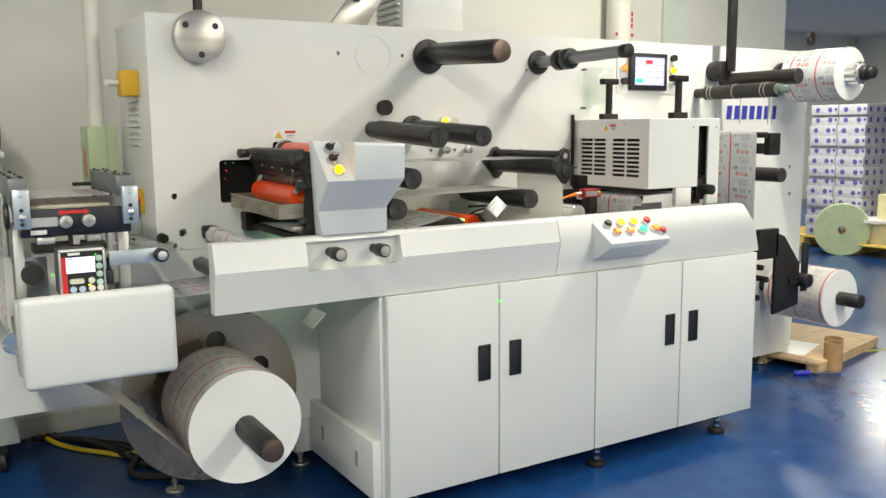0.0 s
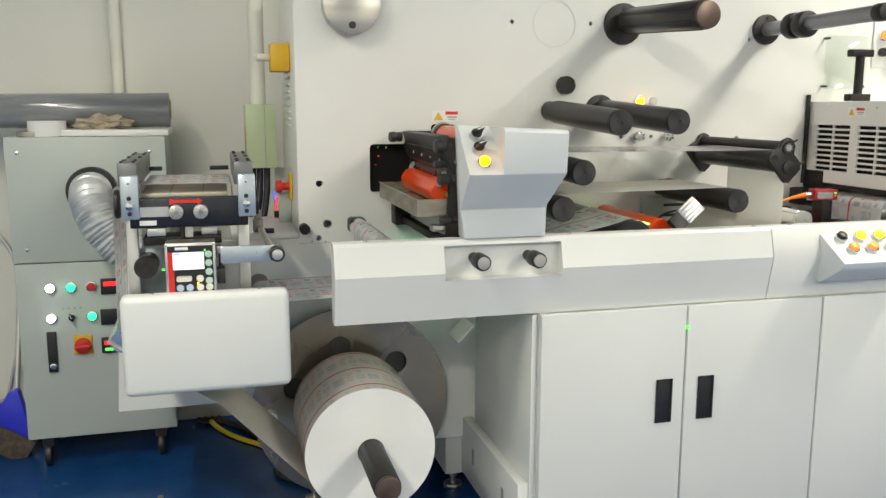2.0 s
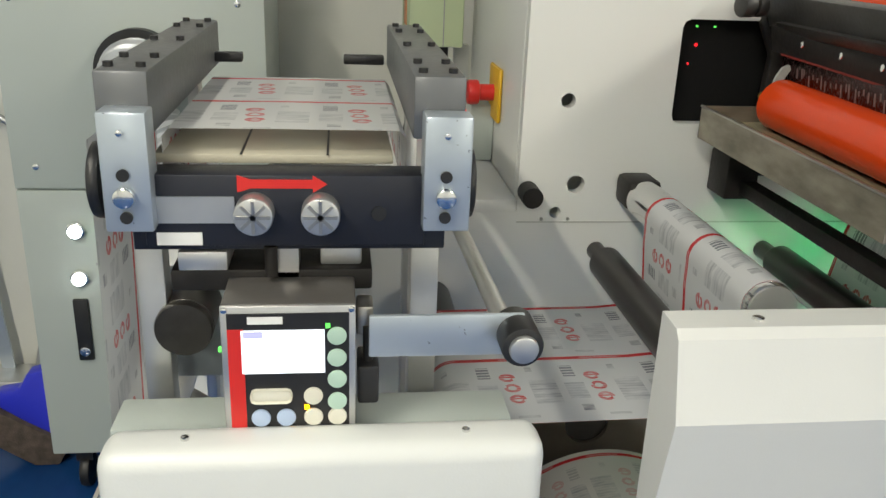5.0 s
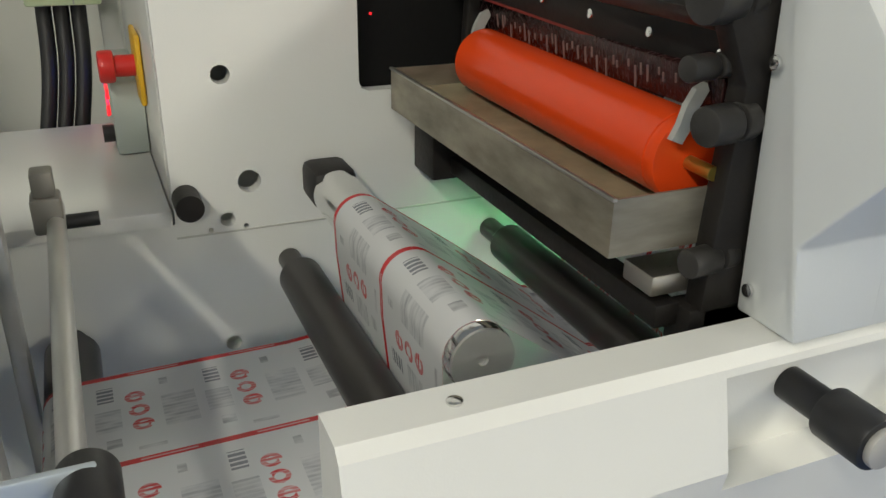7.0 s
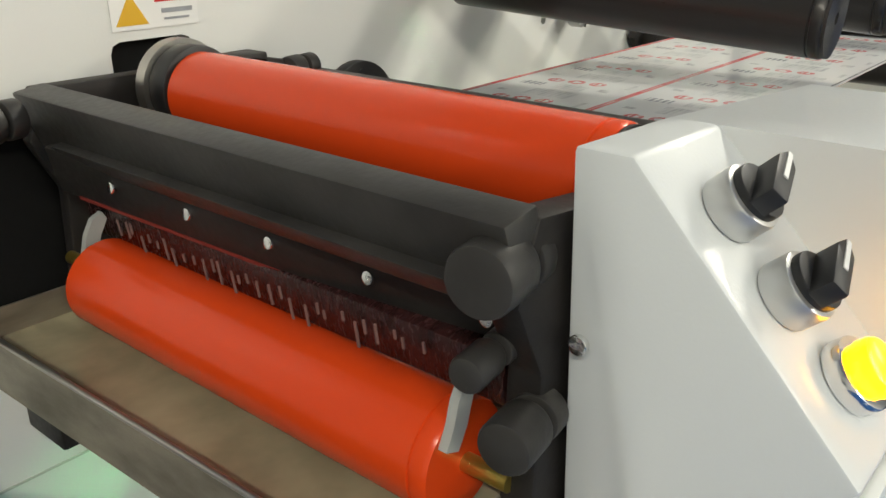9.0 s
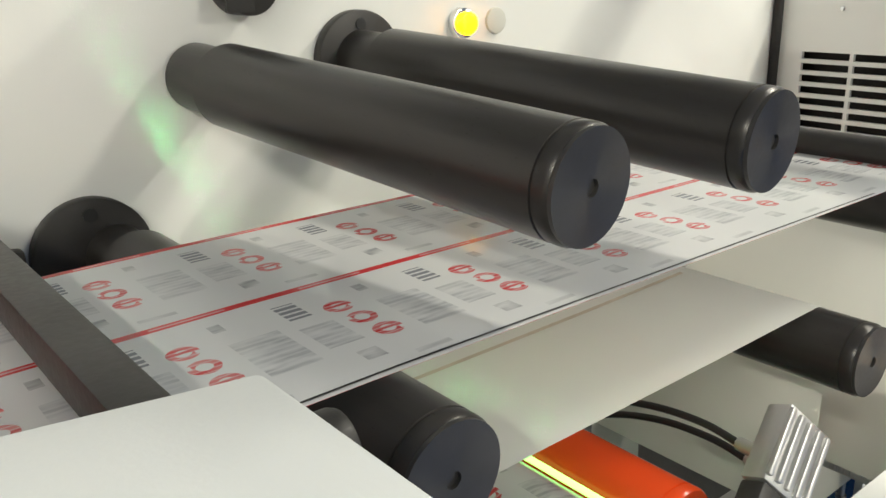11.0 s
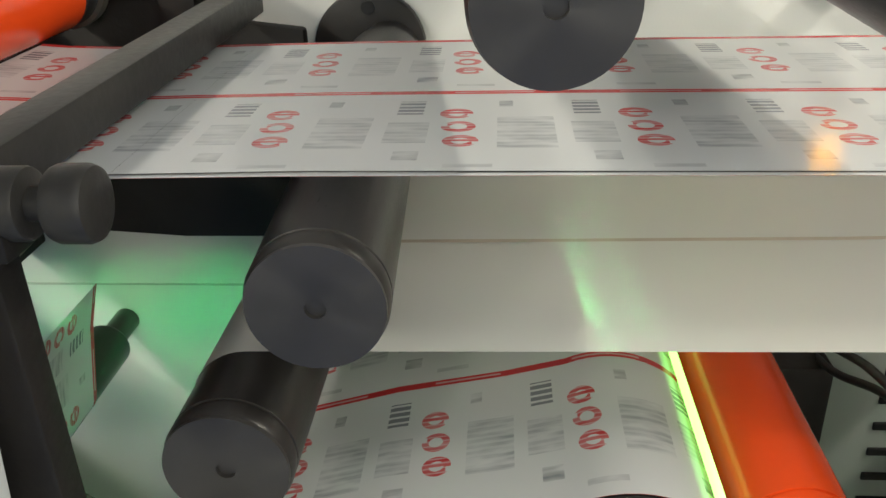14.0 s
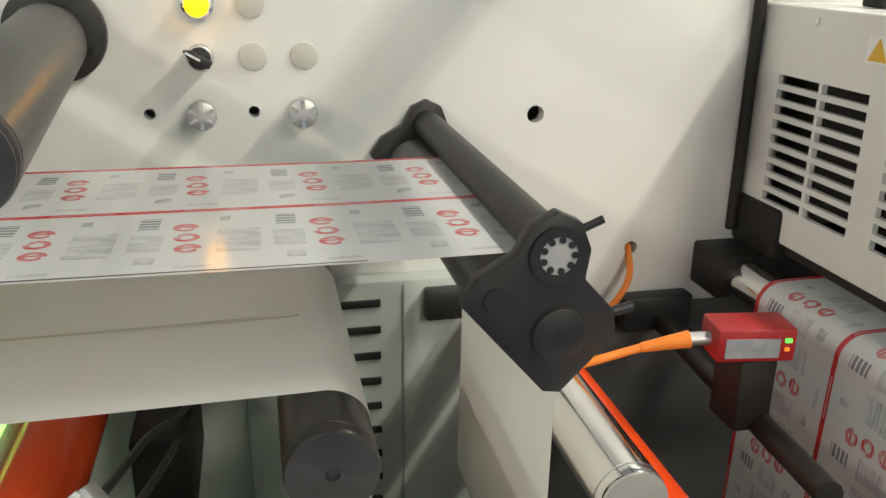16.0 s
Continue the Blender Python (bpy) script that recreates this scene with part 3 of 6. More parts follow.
shaft_flange(1.56, 1.635, 0.052)
thin = part("grey_rod", cyl((1.56, -0.012, 1.635), (1.56, -0.53, 1.640), 0.024, 32), mat("dull_grey_rod", (0.28, 0.29, 0.31), 0.35, 0.6), frame_thing, "grey steel rod")
part("core_stop", cyl((1.56, -0.135, 1.635), (1.56, -0.175, 1.635), 0.043, 36, 0.008), BLACK, thin)
part("core_stop", cyl((1.56, -0.19, 1.635), (1.56, -0.235, 1.635), 0.043, 36, 0.008), BLACK, thin)
part("rod_cap", cyl((1.56, -0.53, 1.640), (1.56, -0.57, 1.640), 0.0265, 32, 0.003), BLACK, thin)

# ---- guide rollers over the web ----
for name, x, z, y1 in (("r1", 0.779, 1.322, -0.466), ("r2", 0.959, 1.324, -0.472)):
    if name == "r2":
        shaft_flange(x - 0.029, z + 0.030, 0.052)
    roller(x, z, 0.0, y1, 0.0375, ROLLER, frame_thing, 1, "guide_roller", ROLLEND, "dark anodised guide roller", 0.062, 0.84, 1.0)
shaft_flange(0.630, 1.203, 0.054)
roller(0.667, 1.182, -0.012, -0.473, 0.0365, ROLLER, frame_thing, 1, "guide_roller", ROLLEND, "dark anodised guide roller", 0.05, 0.8, 0.6)
roller(0.608, 1.080, -0.012, -0.472, 0.0365, ROLLER, frame_thing, -1, "guide_roller", ROLLEND, "dark anodised guide roller", 0.05, 0.8)
roller(1.171, 1.088, -0.012, -0.471, 0.0355, ROLLER, frame_thing, 1, "guide_roller", ROLLEND, "dark anodised guide roller", 0.05, 0.8)

# swing bracket with bearing, bar and roller at the web's end
swing = thing("nip_bracket", (1.32, -0.24, 1.186), "black anodised swing bracket carrying a bar and a web roller", "roller bracket")
for y0, y1, nm in ((-0.462, -0.476, "bracket_plate"), (-0.006, -0.02, "bracket_plate")):
    part(nm, prism([(1.262, 1.212), (1.275, 1.232), (1.300, 1.246), (1.312, 1.268), (1.330, 1.276), (1.347, 1.268), (1.355, 1.248), (1.352, 1.226), (1.376, 1.200), (1.378, 1.180), (1.338, 1.138), (1.325, 1.140)], "y", y0, y1, 0.001), DARK, swing)
part("cross_bar", cyl((1.33, -0.004, 1.248), (1.33, -0.464, 1.248), 0.0165, 28), DARK, swing, "slim black cross bar")
bear = part("bearing", ring((1.33, -0.475, 1.246), (0, -1, 0), 0.021, 0.014, 0.005, 36), DARK, swing)
part("bearing_core", cyl((1.33, -0.474, 1.246), (1.33, -0.4785, 1.246), 0.0145, 28), PALECAP, bear)
for i in range(9):
    a = 2 * math.pi * i / 9
    part("bearing_ball", cyl((1.33 + 0.0115 * math.cos(a), -0.478, 1.246 + 0.0115 * math.sin(a)), (1.33 + 0.0115 * math.cos(a), -0.4795, 1.246 + 0.0115 * math.sin(a)), 0.0026, 10), BLACK, bear)
part("axle_cap", cyl((1.334, -0.475, 1.186), (1.334, -0.481, 1.186), 0.0205, 32, 0.001), ROLLER, swing)
part("axle_hole", cyl((1.334, -0.480, 1.186), (1.334, -0.4815, 1.186), 0.0045, 14), BLACK, swing)
part("lug", cyl((1.286, -0.475, 1.216), (1.286, -0.479, 1.216), 0.008, 18), BLACK, swing)
part("set_screw", cyl((1.372, -0.470, 1.196), (1.392, -0.470, 1.200), 0.004, 10), BLACK, swing)
part("set_screw", cyl((1.350, -0.470, 1.262), (1.364, -0.470, 1.268), 0.003, 10), BLACK, swing)
roller(1.312, 1.204, -0.02, -0.462, 0.0335, ROLLER, swing, 1, "web_roller", None, "black web roller", 0.03, 0.6)

# ---- the webs ----
WEB_RUN = [(0.33, 1.2425), (0.365, 1.2415), (0.40, 1.2385), (0.47, 1.236), (0.55, 1.2375), (0.64, 1.2385), (0.80, 1.2386), (1.00, 1.2378), (1.20, 1.2372), (1.32, 1.2382)]
WEB_SPEED, PIECE, WEB_FROM = 0.64, PITCH / 4, 0.375
label_web = thing("label_web", (0.84, -0.295, 1.2388), "white label web printed with red rules, running between rollers", "label web")
web_pieces = []
piece_meshes = [mesh_of("web_piece", strip([(-PIECE / 2, 0), (PIECE / 2, 0)], -0.445, -0.145, u0=PIECE * k), WEB) for k in range(4)]
for k in range(36):
    piece = new("web_piece", piece_meshes[k % 4])
    piece.parent, piece.matrix_parent_inverse = label_web, Matrix.Translation(-BASE[label_web.name])
    web_pieces.append(piece)
solid("turned_web", strip(arc(1.312, 1.204, 0.0338, 96, 2, 12) + [(1.3462, 1.165)], -0.445, -0.145), WEB, "printed label web bent over the bracket roller", "label web")
part("register_line", strip([(0.47, 1.2368)] + [(0.66 + 0.05 * i, 1.2394 - 0.0002 * i) for i in range(0, 13)], -0.4415, -0.4395), BLACK, label_web, "thin black register line along the web's edge")
backing = solid("backing_web", strip(arc(0.608, 1.080, 0.0372, 200, 92) + [(0.8, 1.1195), (1.0, 1.1215)] + arc(1.171, 1.088, 0.0362, 96, -4, 16) + [(1.206, 0.95), (1.205, 0.86)], -0.415, -0.120), BELT, "ivory backing paper running over two rollers", "backing paper")
part("crease_line", strip([(0.66, 1.1188), (0.8, 1.1199), (1.0, 1.1219), (1.16, 1.1248)], -0.271, -0.266), mat("brown_crease", (0.60, 0.52, 0.42), 0.6, var=0.15, scale=30), backing, "faint brown crease along the paper")
solid("hanging_web", strip([(1.3464, 1.1648), (1.346, 1.0), (1.344, 0.86)], -0.445, -0.145), BELT, "ivory paper web hanging down from the bracket roller", "paper web")
solid("lower_label_web", strip([(0.60, 0.985), (0.68, 1.008), (0.76, 1.024)] + arc(0.835, 0.972, 0.0705, 116, 20), -0.445, -0.150, u0=0.03), WEB, "printed label web curving over the impression drum", "label web")

# ---- impression drum, dosing roller and lamp below the web ----
drum = thing("impression_unit", (0.9, -0.24, 0.95), "dark impression drum with an orange roller below the web", "press unit")
roller(0.835, 0.972, -0.012, -0.455, 0.069, ROLLER, drum, 1, "drum", ROLLEND, "dark impression drum")
roller(0.934, 1.003, -0.03, -0.445, 0.036, RUBBER, drum, -1, "dosing_roller", None, "orange rubber roller", 0.03, 0.5)
BLOCK = Matrix.Translation((0.998, -0.490, 1.066)) @ pose(0, 0, 0, -30, -36, 12)
blk = part("blade_block", turned(bx(-0.034, 0.034, -0.012, 0.012, -0.026, 0.026, 0.002), BLOCK), ALU, drum, "ribbed aluminium end block")
for i in range(5):
    part("block_rib", turned(bx(-0.030, 0.030, -0.016, -0.0115, -0.022 + 0.011 * i, -0.017 + 0.011 * i, 0.001), BLOCK), ALU, blk)
part("blade_arm", turned(bx(-0.075, -0.0345, -0.012, 0.012, -0.024, 0.024, 0.003), BLOCK), CASTG, drum, "dark cast end arm")
for dx, dz in ((0, 0), (0.016, -0.022)):
    cable("cable", [(0.992 + dx, -0.462, 1.062 + dz), (1.010 + dx, -0.40, 1.056 + dz), (1.022 + dx, -0.31, 1.035 + dz), (1.035, -0.20, 0.990 + dz), (1.05, -0.05, 0.94)], 0.0035, BLACK, drum, "thin black cable")
    part("fitting", cyl((0.990 + dx, -0.470, 1.064 + dz), (0.996 + dx, -0.450, 1.061 + dz), 0.006, 14), ALU, drum, "small metal fitting")
part("well_block", bx(0.985, 1.045, -0.20, -0.03, 0.86, 0.965, 0.004), CASTB, drum, "black block beside the rollers")

# lamp slit with its green light
slit = thing("curing_lamp", (0.92, -0.24, 1.0), "narrow curing lamp glowing green beside the drum", "curing lamp")
part("lamp_tube", cyl((0.888, -0.02, 1.026), (0.888, -0.45, 1.026), 0.0032, 12), UVG, slit)
def curing_beam(x, y, z, width, length, way, watts):
    """A flat green beam that rises from the lamp slit."""
    data = bpy.data.lights.new("curing_light", "AREA")
    data.shape, data.size, data.size_y, data.energy, data.color, data.spread = "RECTANGLE", width, length, watts, (0.18, 1.0, 0.28), radians(4.0)
    back = -Vector(way).normalized()
    side = Vector((-0.086, 1, 0)).cross(back).normalized()
    new("curing_light", data).matrix_world = Matrix.Translation((x, y, z)) @ Matrix((side, back.cross(side), back)).transposed().to_4x4()


for shift, breadth, watts in ((0.0, 0.011, 0.075), (0.025, 0.018, 0.032)):
    curing_beam(0.8405 + shift, -0.262, 1.048, breadth, 0.335, (-0.51, 0.40, 1.0), watts * 0.8)
    curing_beam(0.818 + shift, -0.105, 1.085, breadth, 0.11, (-0.51, 0.40, 1.0), watts * 0.20)
sl2 = bpy.data.lights.new("curing_light", "AREA")
sl2.shape, sl2.size, sl2.size_y, sl2.energy, sl2.color, sl2.spread = "RECTANGLE", 0.30, 0.012, 0.055, (0.12, 1.0, 0.30), radians(45)
new("curing_light", sl2).matrix_world = look((0.40, -0.24, 1.035), (0.34, 0.0, 0.88))
sl3 = bpy.data.lights.new("curing_light", "AREA")
sl3.shape, sl3.size, sl3.size_y, sl3.energy, sl3.color = "RECTANGLE", 0.3, 0.03, 0.22, (0.12, 1.0, 0.30)
new("curing_light", sl3).matrix_world = look((0.56, -0.2, 0.93), (0.45, -0.2, 0.5))

# louvred side box behind the rollers
louvre = thing("louvred_box", (1.25, -0.02, 0.5), "pale grey louvred steel box on the frame plate", "vent box")
part("box_face", bx(1.10, 1.42, -0.03, -0.0005, 0.44, 1.055, 0.003), GREYB, louvre)
for i in range(11):
    part("louvre_slot", bx(1.175, 1.27, -0.033, -0.028, 1.022 - i * 0.036, 1.032 - i * 0.036, 0.001), BLACK, louvre)
part("seam", bx(1.298, 1.300, -0.0315, -0.029, 0.5, 1.05), LABELG, louvre)
part("catch", bx(1.325, 1.375, -0.05, -0.03, 1.005, 1.045, 0.003), BLACK, louvre)

# ---- base cabinet with four doors ----
cab = thing("base_cabinet", (1.43, -0.35, 0.0), "white steel base cabinet with four doors on levelling feet", "cabinet")
part("carcass", merge(bx(0.505, 2.338, -0.553, -0.548, 0.09, 0.806), bx(0.505, 2.338, -0.5475, -0.03, 0.09, 0.12), bx(2.330, 2.338, -0.5475, -0.03, 0.121, 0.806)), CABW, cab)
part("side_panel", bx(0.488, 0.504, -0.553, -0.03, 0.09, 0.80, 0.002), CABW, cab)
edges = (0.505, 0.957, 1.414, 1.876, 2.338)
for i in range(4):
    x0, x1 = edges[i] + 0.003, edges[i + 1] - 0.003
    d = part("door", bx(x0, x1, -0.576, -0.554, 0.092, 0.803, 0.003), CABW, cab)
    hx = (x1 - 0.087, x1 - 0.040) if i % 2 == 0 else (x0 + 0.042, x0 + 0.089)
    h = part("handle", merge(bx(hx[0], hx[1], -0.5785, -0.5755, 0.462, 0.588, 0.001)), BLACK, d, "black recessed flush pull")
    part("handle_rim", merge(bx(hx[0] - 0.002, hx[0] + 0.003, -0.581, -0.577, 0.460, 0.590), bx(hx[1] - 0.003, hx[1] + 0.002, -0.581, -0.577, 0.460, 0.590), bx(hx[0] - 0.002, hx[1] + 0.002, -0.581, -0.577, 0.586, 0.590), bx(hx[0] - 0.002, hx[1] + 0.002, -0.581, -0.577, 0.460, 0.464)), BLACK, d)
for fx in (0.62, 1.466, 2.166):
    for fy in (-0.53, -0.12):
        part("levelling_foot", merge(cyl((fx, fy, 0), (fx, fy, 0.02), 0.036, 28, 0.004), cyl((fx, fy, 0.02), (fx, fy, 0.092), 0.010, 16)), DARK, cab)
        part("foot_nut", merge(cyl((fx, fy, 0.028), (fx, fy, 0.040), 0.018, 6), cyl((fx, fy, 0.055), (fx, fy, 0.067), 0.018, 6)), CHROME, cab)
part("indicator", cyl((0.957, -0.575, 0.74), (0.957, -0.579, 0.74), 0.006, 14), LEDG, cab)
# slotted beam foot at the cabinet's open side
br = part("side_beam", bx(0.455, 0.487, -0.55, 0.02, 0.10, 0.305, 0.003), CABW, cab)
for sy in (-0.42, -0.12):
    part("beam_slot", bx(0.4535, 0.4552, sy - 0.010, sy + 0.010, 0.18, 0.235), LABELG, br)
part("web_flap", turned(bx(-0.035, 0.035, -0.11, 0.0, -0.002, 0.002), Matrix.Translation((0.36, -0.24, 0.70)) @ pose(0, 0, 0, 0, -45, 0)), WHITE, cab)

# ---- operator console ----
con = thing("operator_console", (1.15, -0.53, 0.806), "white steel operator console running along the press front", "console")
prof = [(-0.521, 0.8075), (-0.560, 0.8075), (-0.586, 0.935), (-0.566, 1.012), (-0.558, 1.0205), (-0.522, 1.0215)]
left_me = bored("console_left", prism(prof, "x", -0.058, 1.2215), WHITE, [prism([(-0.70, 0.915), (-0.545, 0.915), (-0.545, 1.006), (-0.70, 1.006)], "x", 0.232, 0.562)])
cl = new("console_left", left_me)
cl.parent, cl.matrix_parent_inverse = con, Matrix.Translation((-1.15, 0.53, -0.806))
part("console_left_back", bx(0.225, 0.57, -0.5445, -0.5225, 0.83, 1.0), WHITE, con)
cr = prism(prof, "x", 1.2245, 2.362)
for v in cr.verts:
    if v.co.x > 2.3:
        v.co.x -= max(0.0, (v.co.z - 0.83)) * 0.62
part("console_right", cr, WHITE, con)
for sx in (0.028, 0.60, 1.18, 1.30, 2.1):
    screw(con, (sx, -0.542, 1.021), (0, 0, 1), 0.006, 0.002)
for kx in (0.320, 0.474):
    k = part("speed_knob", merge(cyl((kx, -0.545, 0.968), (kx, -0.588, 0.968), 0.0145, 28), cyl((kx, -0.588, 0.968), (kx, -0.634, 0.968), 0.0215, 36, 0.002)), BLACK, con, "black ten turn speed knob")
    part("knob_cap", cyl((kx, -0.633, 0.968), (kx, -0.640, 0.968), 0.0165, 36, 0.002), PALECAP, k)

# sloping button box on the console
bb = part("button_box", prism([(-0.50, 0.995), (-0.575, 0.995), (-0.685, 0.925), (-0.675, 0.905), (-0.588, 0.852), (-0.575, 0.852)], "x", 1.385, 1.69, 0.004), BOXW, con, "sloping button box")
nrm = Vector((0, -0.07, 0.11)).normalized()
cols = [[BLACK, LAMPY, LAMPY, REDP], [LAMPO, LAMPO, LAMPG, LAMPO]]
for j in range(2):
    for i in range(4):
        c = Vector((1.438 + 0.066 * i + 0.01 * j, -0.598 - 0.042 * j, 0.983 - 0.0265 * j))
        push_lamp(bb, c, nrm, cols[j][i] if (j, i) != (0, 3) else REDP, 0.0145, "")
push_lamp(bb, Vector((1.668, -0.655, 0.948)), nrm, REDP, 0.013, "")

# ---- coating unit: orange rollers, beam, tray, side frames ----
coat = thing("coating_unit", (0.33, -0.25, 1.03), "black coating unit with orange rubber rollers and a steel tray", "coating unit")
roller(0.262, 1.135, -0.098, -0.458, 0.0355, RUBBER, coat, -1, "ink_roller", None, "orange rubber ink roller", skew=0.3)
BRASS = mat("brass", (0.55, 0.42, 0.10), 0.3, 0.9)
part("roller_shaft", cyl((0.262, -0.028, 1.142), (0.262, -0.100, 1.142), 0.0055, 20), BRASS, coat, "brass roller shaft")
part("roller_shaft", cyl((0.263, -0.457, 1.132), (0.263, -0.488, 1.132), 0.0058, 20), mat("brass", (0.55, 0.42, 0.10), 0.3, 0.9), coat, "brass roller shaft")
roller(0.365, 1.274, -0.02, -0.488, 0.0345, RUBBER, coat, 1, "print_roller", ROLLEND, "orange rubber print roller", 0.075, 0.5)
part("gear_ring", ring((0.365, -0.060, 1.277), (0, -1, 0), 0.040, 0.02, 0.012, 48), STEEL, coat, "steel ring")
part("roller_collar", cyl((0.365, -0.072, 1.277), (0.365, -0.094, 1.277), 0.0362, 40, 0.002), BLACK, coat)
part("cross_beam", prism([(0.236, 1.288), (0.262, 1.292), (0.276, 1.247), (0.252, 1.243)], "y", -0.035, -0.500, 0.002), CASTG, coat, "black cast cross beam")
part("beam_lip", prism([(0.239, 1.252), (0.262, 1.256), (0.272, 1.240), (0.251, 1.237)], "y", -0.075, -0.480, 0.002), CASTG, coat)
BLADE_LEAN = Matrix(((1, -0.077, 0, -0.0231), (0, 1, 0, 0), (0, 0.04, 1, 0.012), (0, 0, 0, 1)))
bl = part("doctor_blade", turned(bx(-0.0045, 0.0045, -0.478, -0.060, -0.020, 0.018, 0.001), BLADE_LEAN @ Matrix.Translation((0.2685, 0, 1.222)) @ pose(0, 0, 0, 0, -12, 0)), CASTB, coat, "dark doctor blade bar")
for sy in (-0.138, -0.222, -0.300, -0.381, -0.462):
    screw(bl, (0.2640 - 0.077 * (sy + 0.3), sy, 1.2225 + 0.04 * (sy + 0.3)), (-1, 0, 0.15), 0.0045, 0.003)
part("wiper_brush", turned(bx(-0.008, 0.008, -0.478, -0.06, -0.018, 0.014, 0.002), Matrix.Translation((0.276, 0, 1.190)) @ pose(0, 0, 0, 0, -8, 0)), INK, coat, "wet dark wiper brush")
part("rubber_lip", turned(bx(-0.0052, -0.0035, -0.476, -0.085, -0.0212, -0.0185), BLADE_LEAN @ Matrix.Translation((0.2685, 0, 1.222)) @ pose(0, 0, 0, 0, -12, 0)), mat("dark_red_rubber", (0.20, 0.02, 0.015), 0.5), coat, "thin dark red rubber lip")
# glints on the wet wiper brush, put into the colour of thin streaks
rng = random.Random(5)
for i in range(30):
    yy = -0.108 - i * 0.0108 - rng.random() * 0.006
    h = 0.004 + rng.random() ** 2 * 0.014
    part("glint_streak", turned(bx(-0.0006, 0.0006, yy - 0.0008, yy + 0.0008, -h, 0.002), Matrix.Translation((0.2645, 0, 1.186 + rng.random() * 0.008)) @ pose(0, 0, 0, 0, -8, 0)), mat("wet_glint", (0.20, 0.13, 0.12), 0.3), coat)
for sy in (-0.088, -0.462):
    part("end_scraper", turned(prism([(-0.016, -0.022), (-0.006, -0.026), (0.001, -0.014), (0.006, 0.002), (0.013, 0.014), (0.010, 0.020), (0.001, 0.016), (-0.006, 0.004), (-0.010, -0.010)], "y", sy - 0.003, sy + 0.003), Matrix.Translation((0.254, 0, 1.176))), mat("pale_nylon", (0.40, 0.41, 0.39), 0.5), coat)
# near and far side frames
for y0, y1, xr, zb in ((-0.480, -0.502, 0.53, 1.03), (-0.012, -0.028, 0.57, 1.008)):
    part("side_frame", prism([(0.258, 1.02), (0.42, zb), (xr, zb), (xr, 1.225), (0.50, 1.234), (0.47, 1.262), (0.262, 1.286), (0.246, 1.245), (0.268, 1.20), (0.262, 1.10)], "y", y0, y1, 0.003), CASTB, coat)
part("rear_bar", bx(0.508, 0.535, -0.52, -0.03, 1.2420, 1.268, 0.002), CASTG, coat)
part("bar_block", bx(0.512, 0.548, -0.518, -0.49, 1.226, 1.262, 0.003), CASTB, coat)
ck = part("clamp_knob", cyl((0.566, -0.503, 1.249), (0.586, -0.503, 1.249), 0.0175, 36, 0.004), CASTG, coat, "black clamp knob")
part("knob_neck", merge(cyl((0.553, -0.503, 1.249), (0.568, -0.503, 1.249), 0.008, 20), cyl((0.540, -0.503, 1.249), (0.556, -0.503, 1.249), 0.0165, 28, 0.002)), CASTG, ck)
part("top_rail", prism([(0.25, 1.262), (0.46, 1.262), (0.53, 1.240), (0.54, 1.270), (0.46, 1.288), (0.25, 1.290)], "y", -0.028, -0.046, 0.002), CASTB, coat)
part("rear_foot", bx(0.44, 0.475, -0.046, -0.016, 1.20, 1.29, 0.002), CASTB, coat)
for x, y, z, r, d in ((0.256, -0.488, 1.262, 0.0185, 0.029), (0.213, -0.055, 1.272, 0.016, 0.02), (0.252, -0.482, 1.213, 0.0100, 0.026), (0.262, -0.499, 1.175, 0.0150, 0.028), (0.270, -0.495, 1.065, 0.012, 0.03), (0.515, -0.045, 1.27, 0.013, 0.02)):
    k = part("adjusting_knob", cyl((x, y, z), (x - d, y - 0.004, z), r, 32, 0.003), CASTG, coat, "black adjusting knob")
    part("knob_collar", merge(cyl((x + 0.004, y, z), (x + 0.018, y + 0.002, z), r * 0.95, 28, 0.002), cyl((x, y, z), (x + 0.005, y, z), r * 0.55, 20)), CASTG, k)
    screw(k, (x + 0.009, y - r * 0.3, z + r * 0.66), (0, -0.4, 1), 0.003, 0.002, BLACK)
part("slot_panel", bx(0.125, 0.43, 0.024, 0.034, 1.08, 1.32), mat("matt_black_sheet", (0.008, 0.008, 0.008), 0.7, spec=0.2), coat, "matt black panel behind the slot")
part("red_led", cyl((0.172, 0.0245, 1.208), (0.172, 0.022, 1.208), 0.0024, 10), LEDR, coat)
part("red_led", cyl((0.163, 0.0245, 1.180), (0.163, 0.0225, 1.180), 0.0016, 10), LEDR, coat)
for lx in (0.168, 0.196):
    part("green_led", bx(lx, lx + 0.003, 0.0215, 0.0242, 1.234, 1.2365), LEDG, coat)
# tray
TILT = Matrix(((1, -0.045, 0, -0.0022), (0, 1, 0, 0), (0, 0.026, 1, 0.0014), (0, 0, 0, 1)))
tray = part("tray", turned(bx(0.160, 0.3475, -0.482, -0.055, 1.084, 1.0865), TILT), TRAYM, coat, "stained stainless steel tray")
for a in ((0.160, 0.1625, -0.482, -0.055), (0.345, 0.3475, -0.482, -0.055), (0.1625, 0.345, -0.482, -0.4795), (0.1625, 0.345, -0.0575, -0.055)):
    part("tray_wall", turned(bx(*a, 1.0865, 1.131), TILT), TRAYM, tray)
part("tray_rim", turned(bx(0.158, 0.1625, -0.483, -0.054, 1.1295, 1.1325, 0.001), TILT), STEEL, tray)
part("fluid", turned(bx(0.163, 0.3445, -0.479, -0.058, 1.087, 1.108), TILT), LIQ, tray, "pale brown coating fluid")
part("tray_arm", bx(0.205, 0.255, -0.075, -0.012, 0.995, 1.060, 0.003), CASTB, coat)
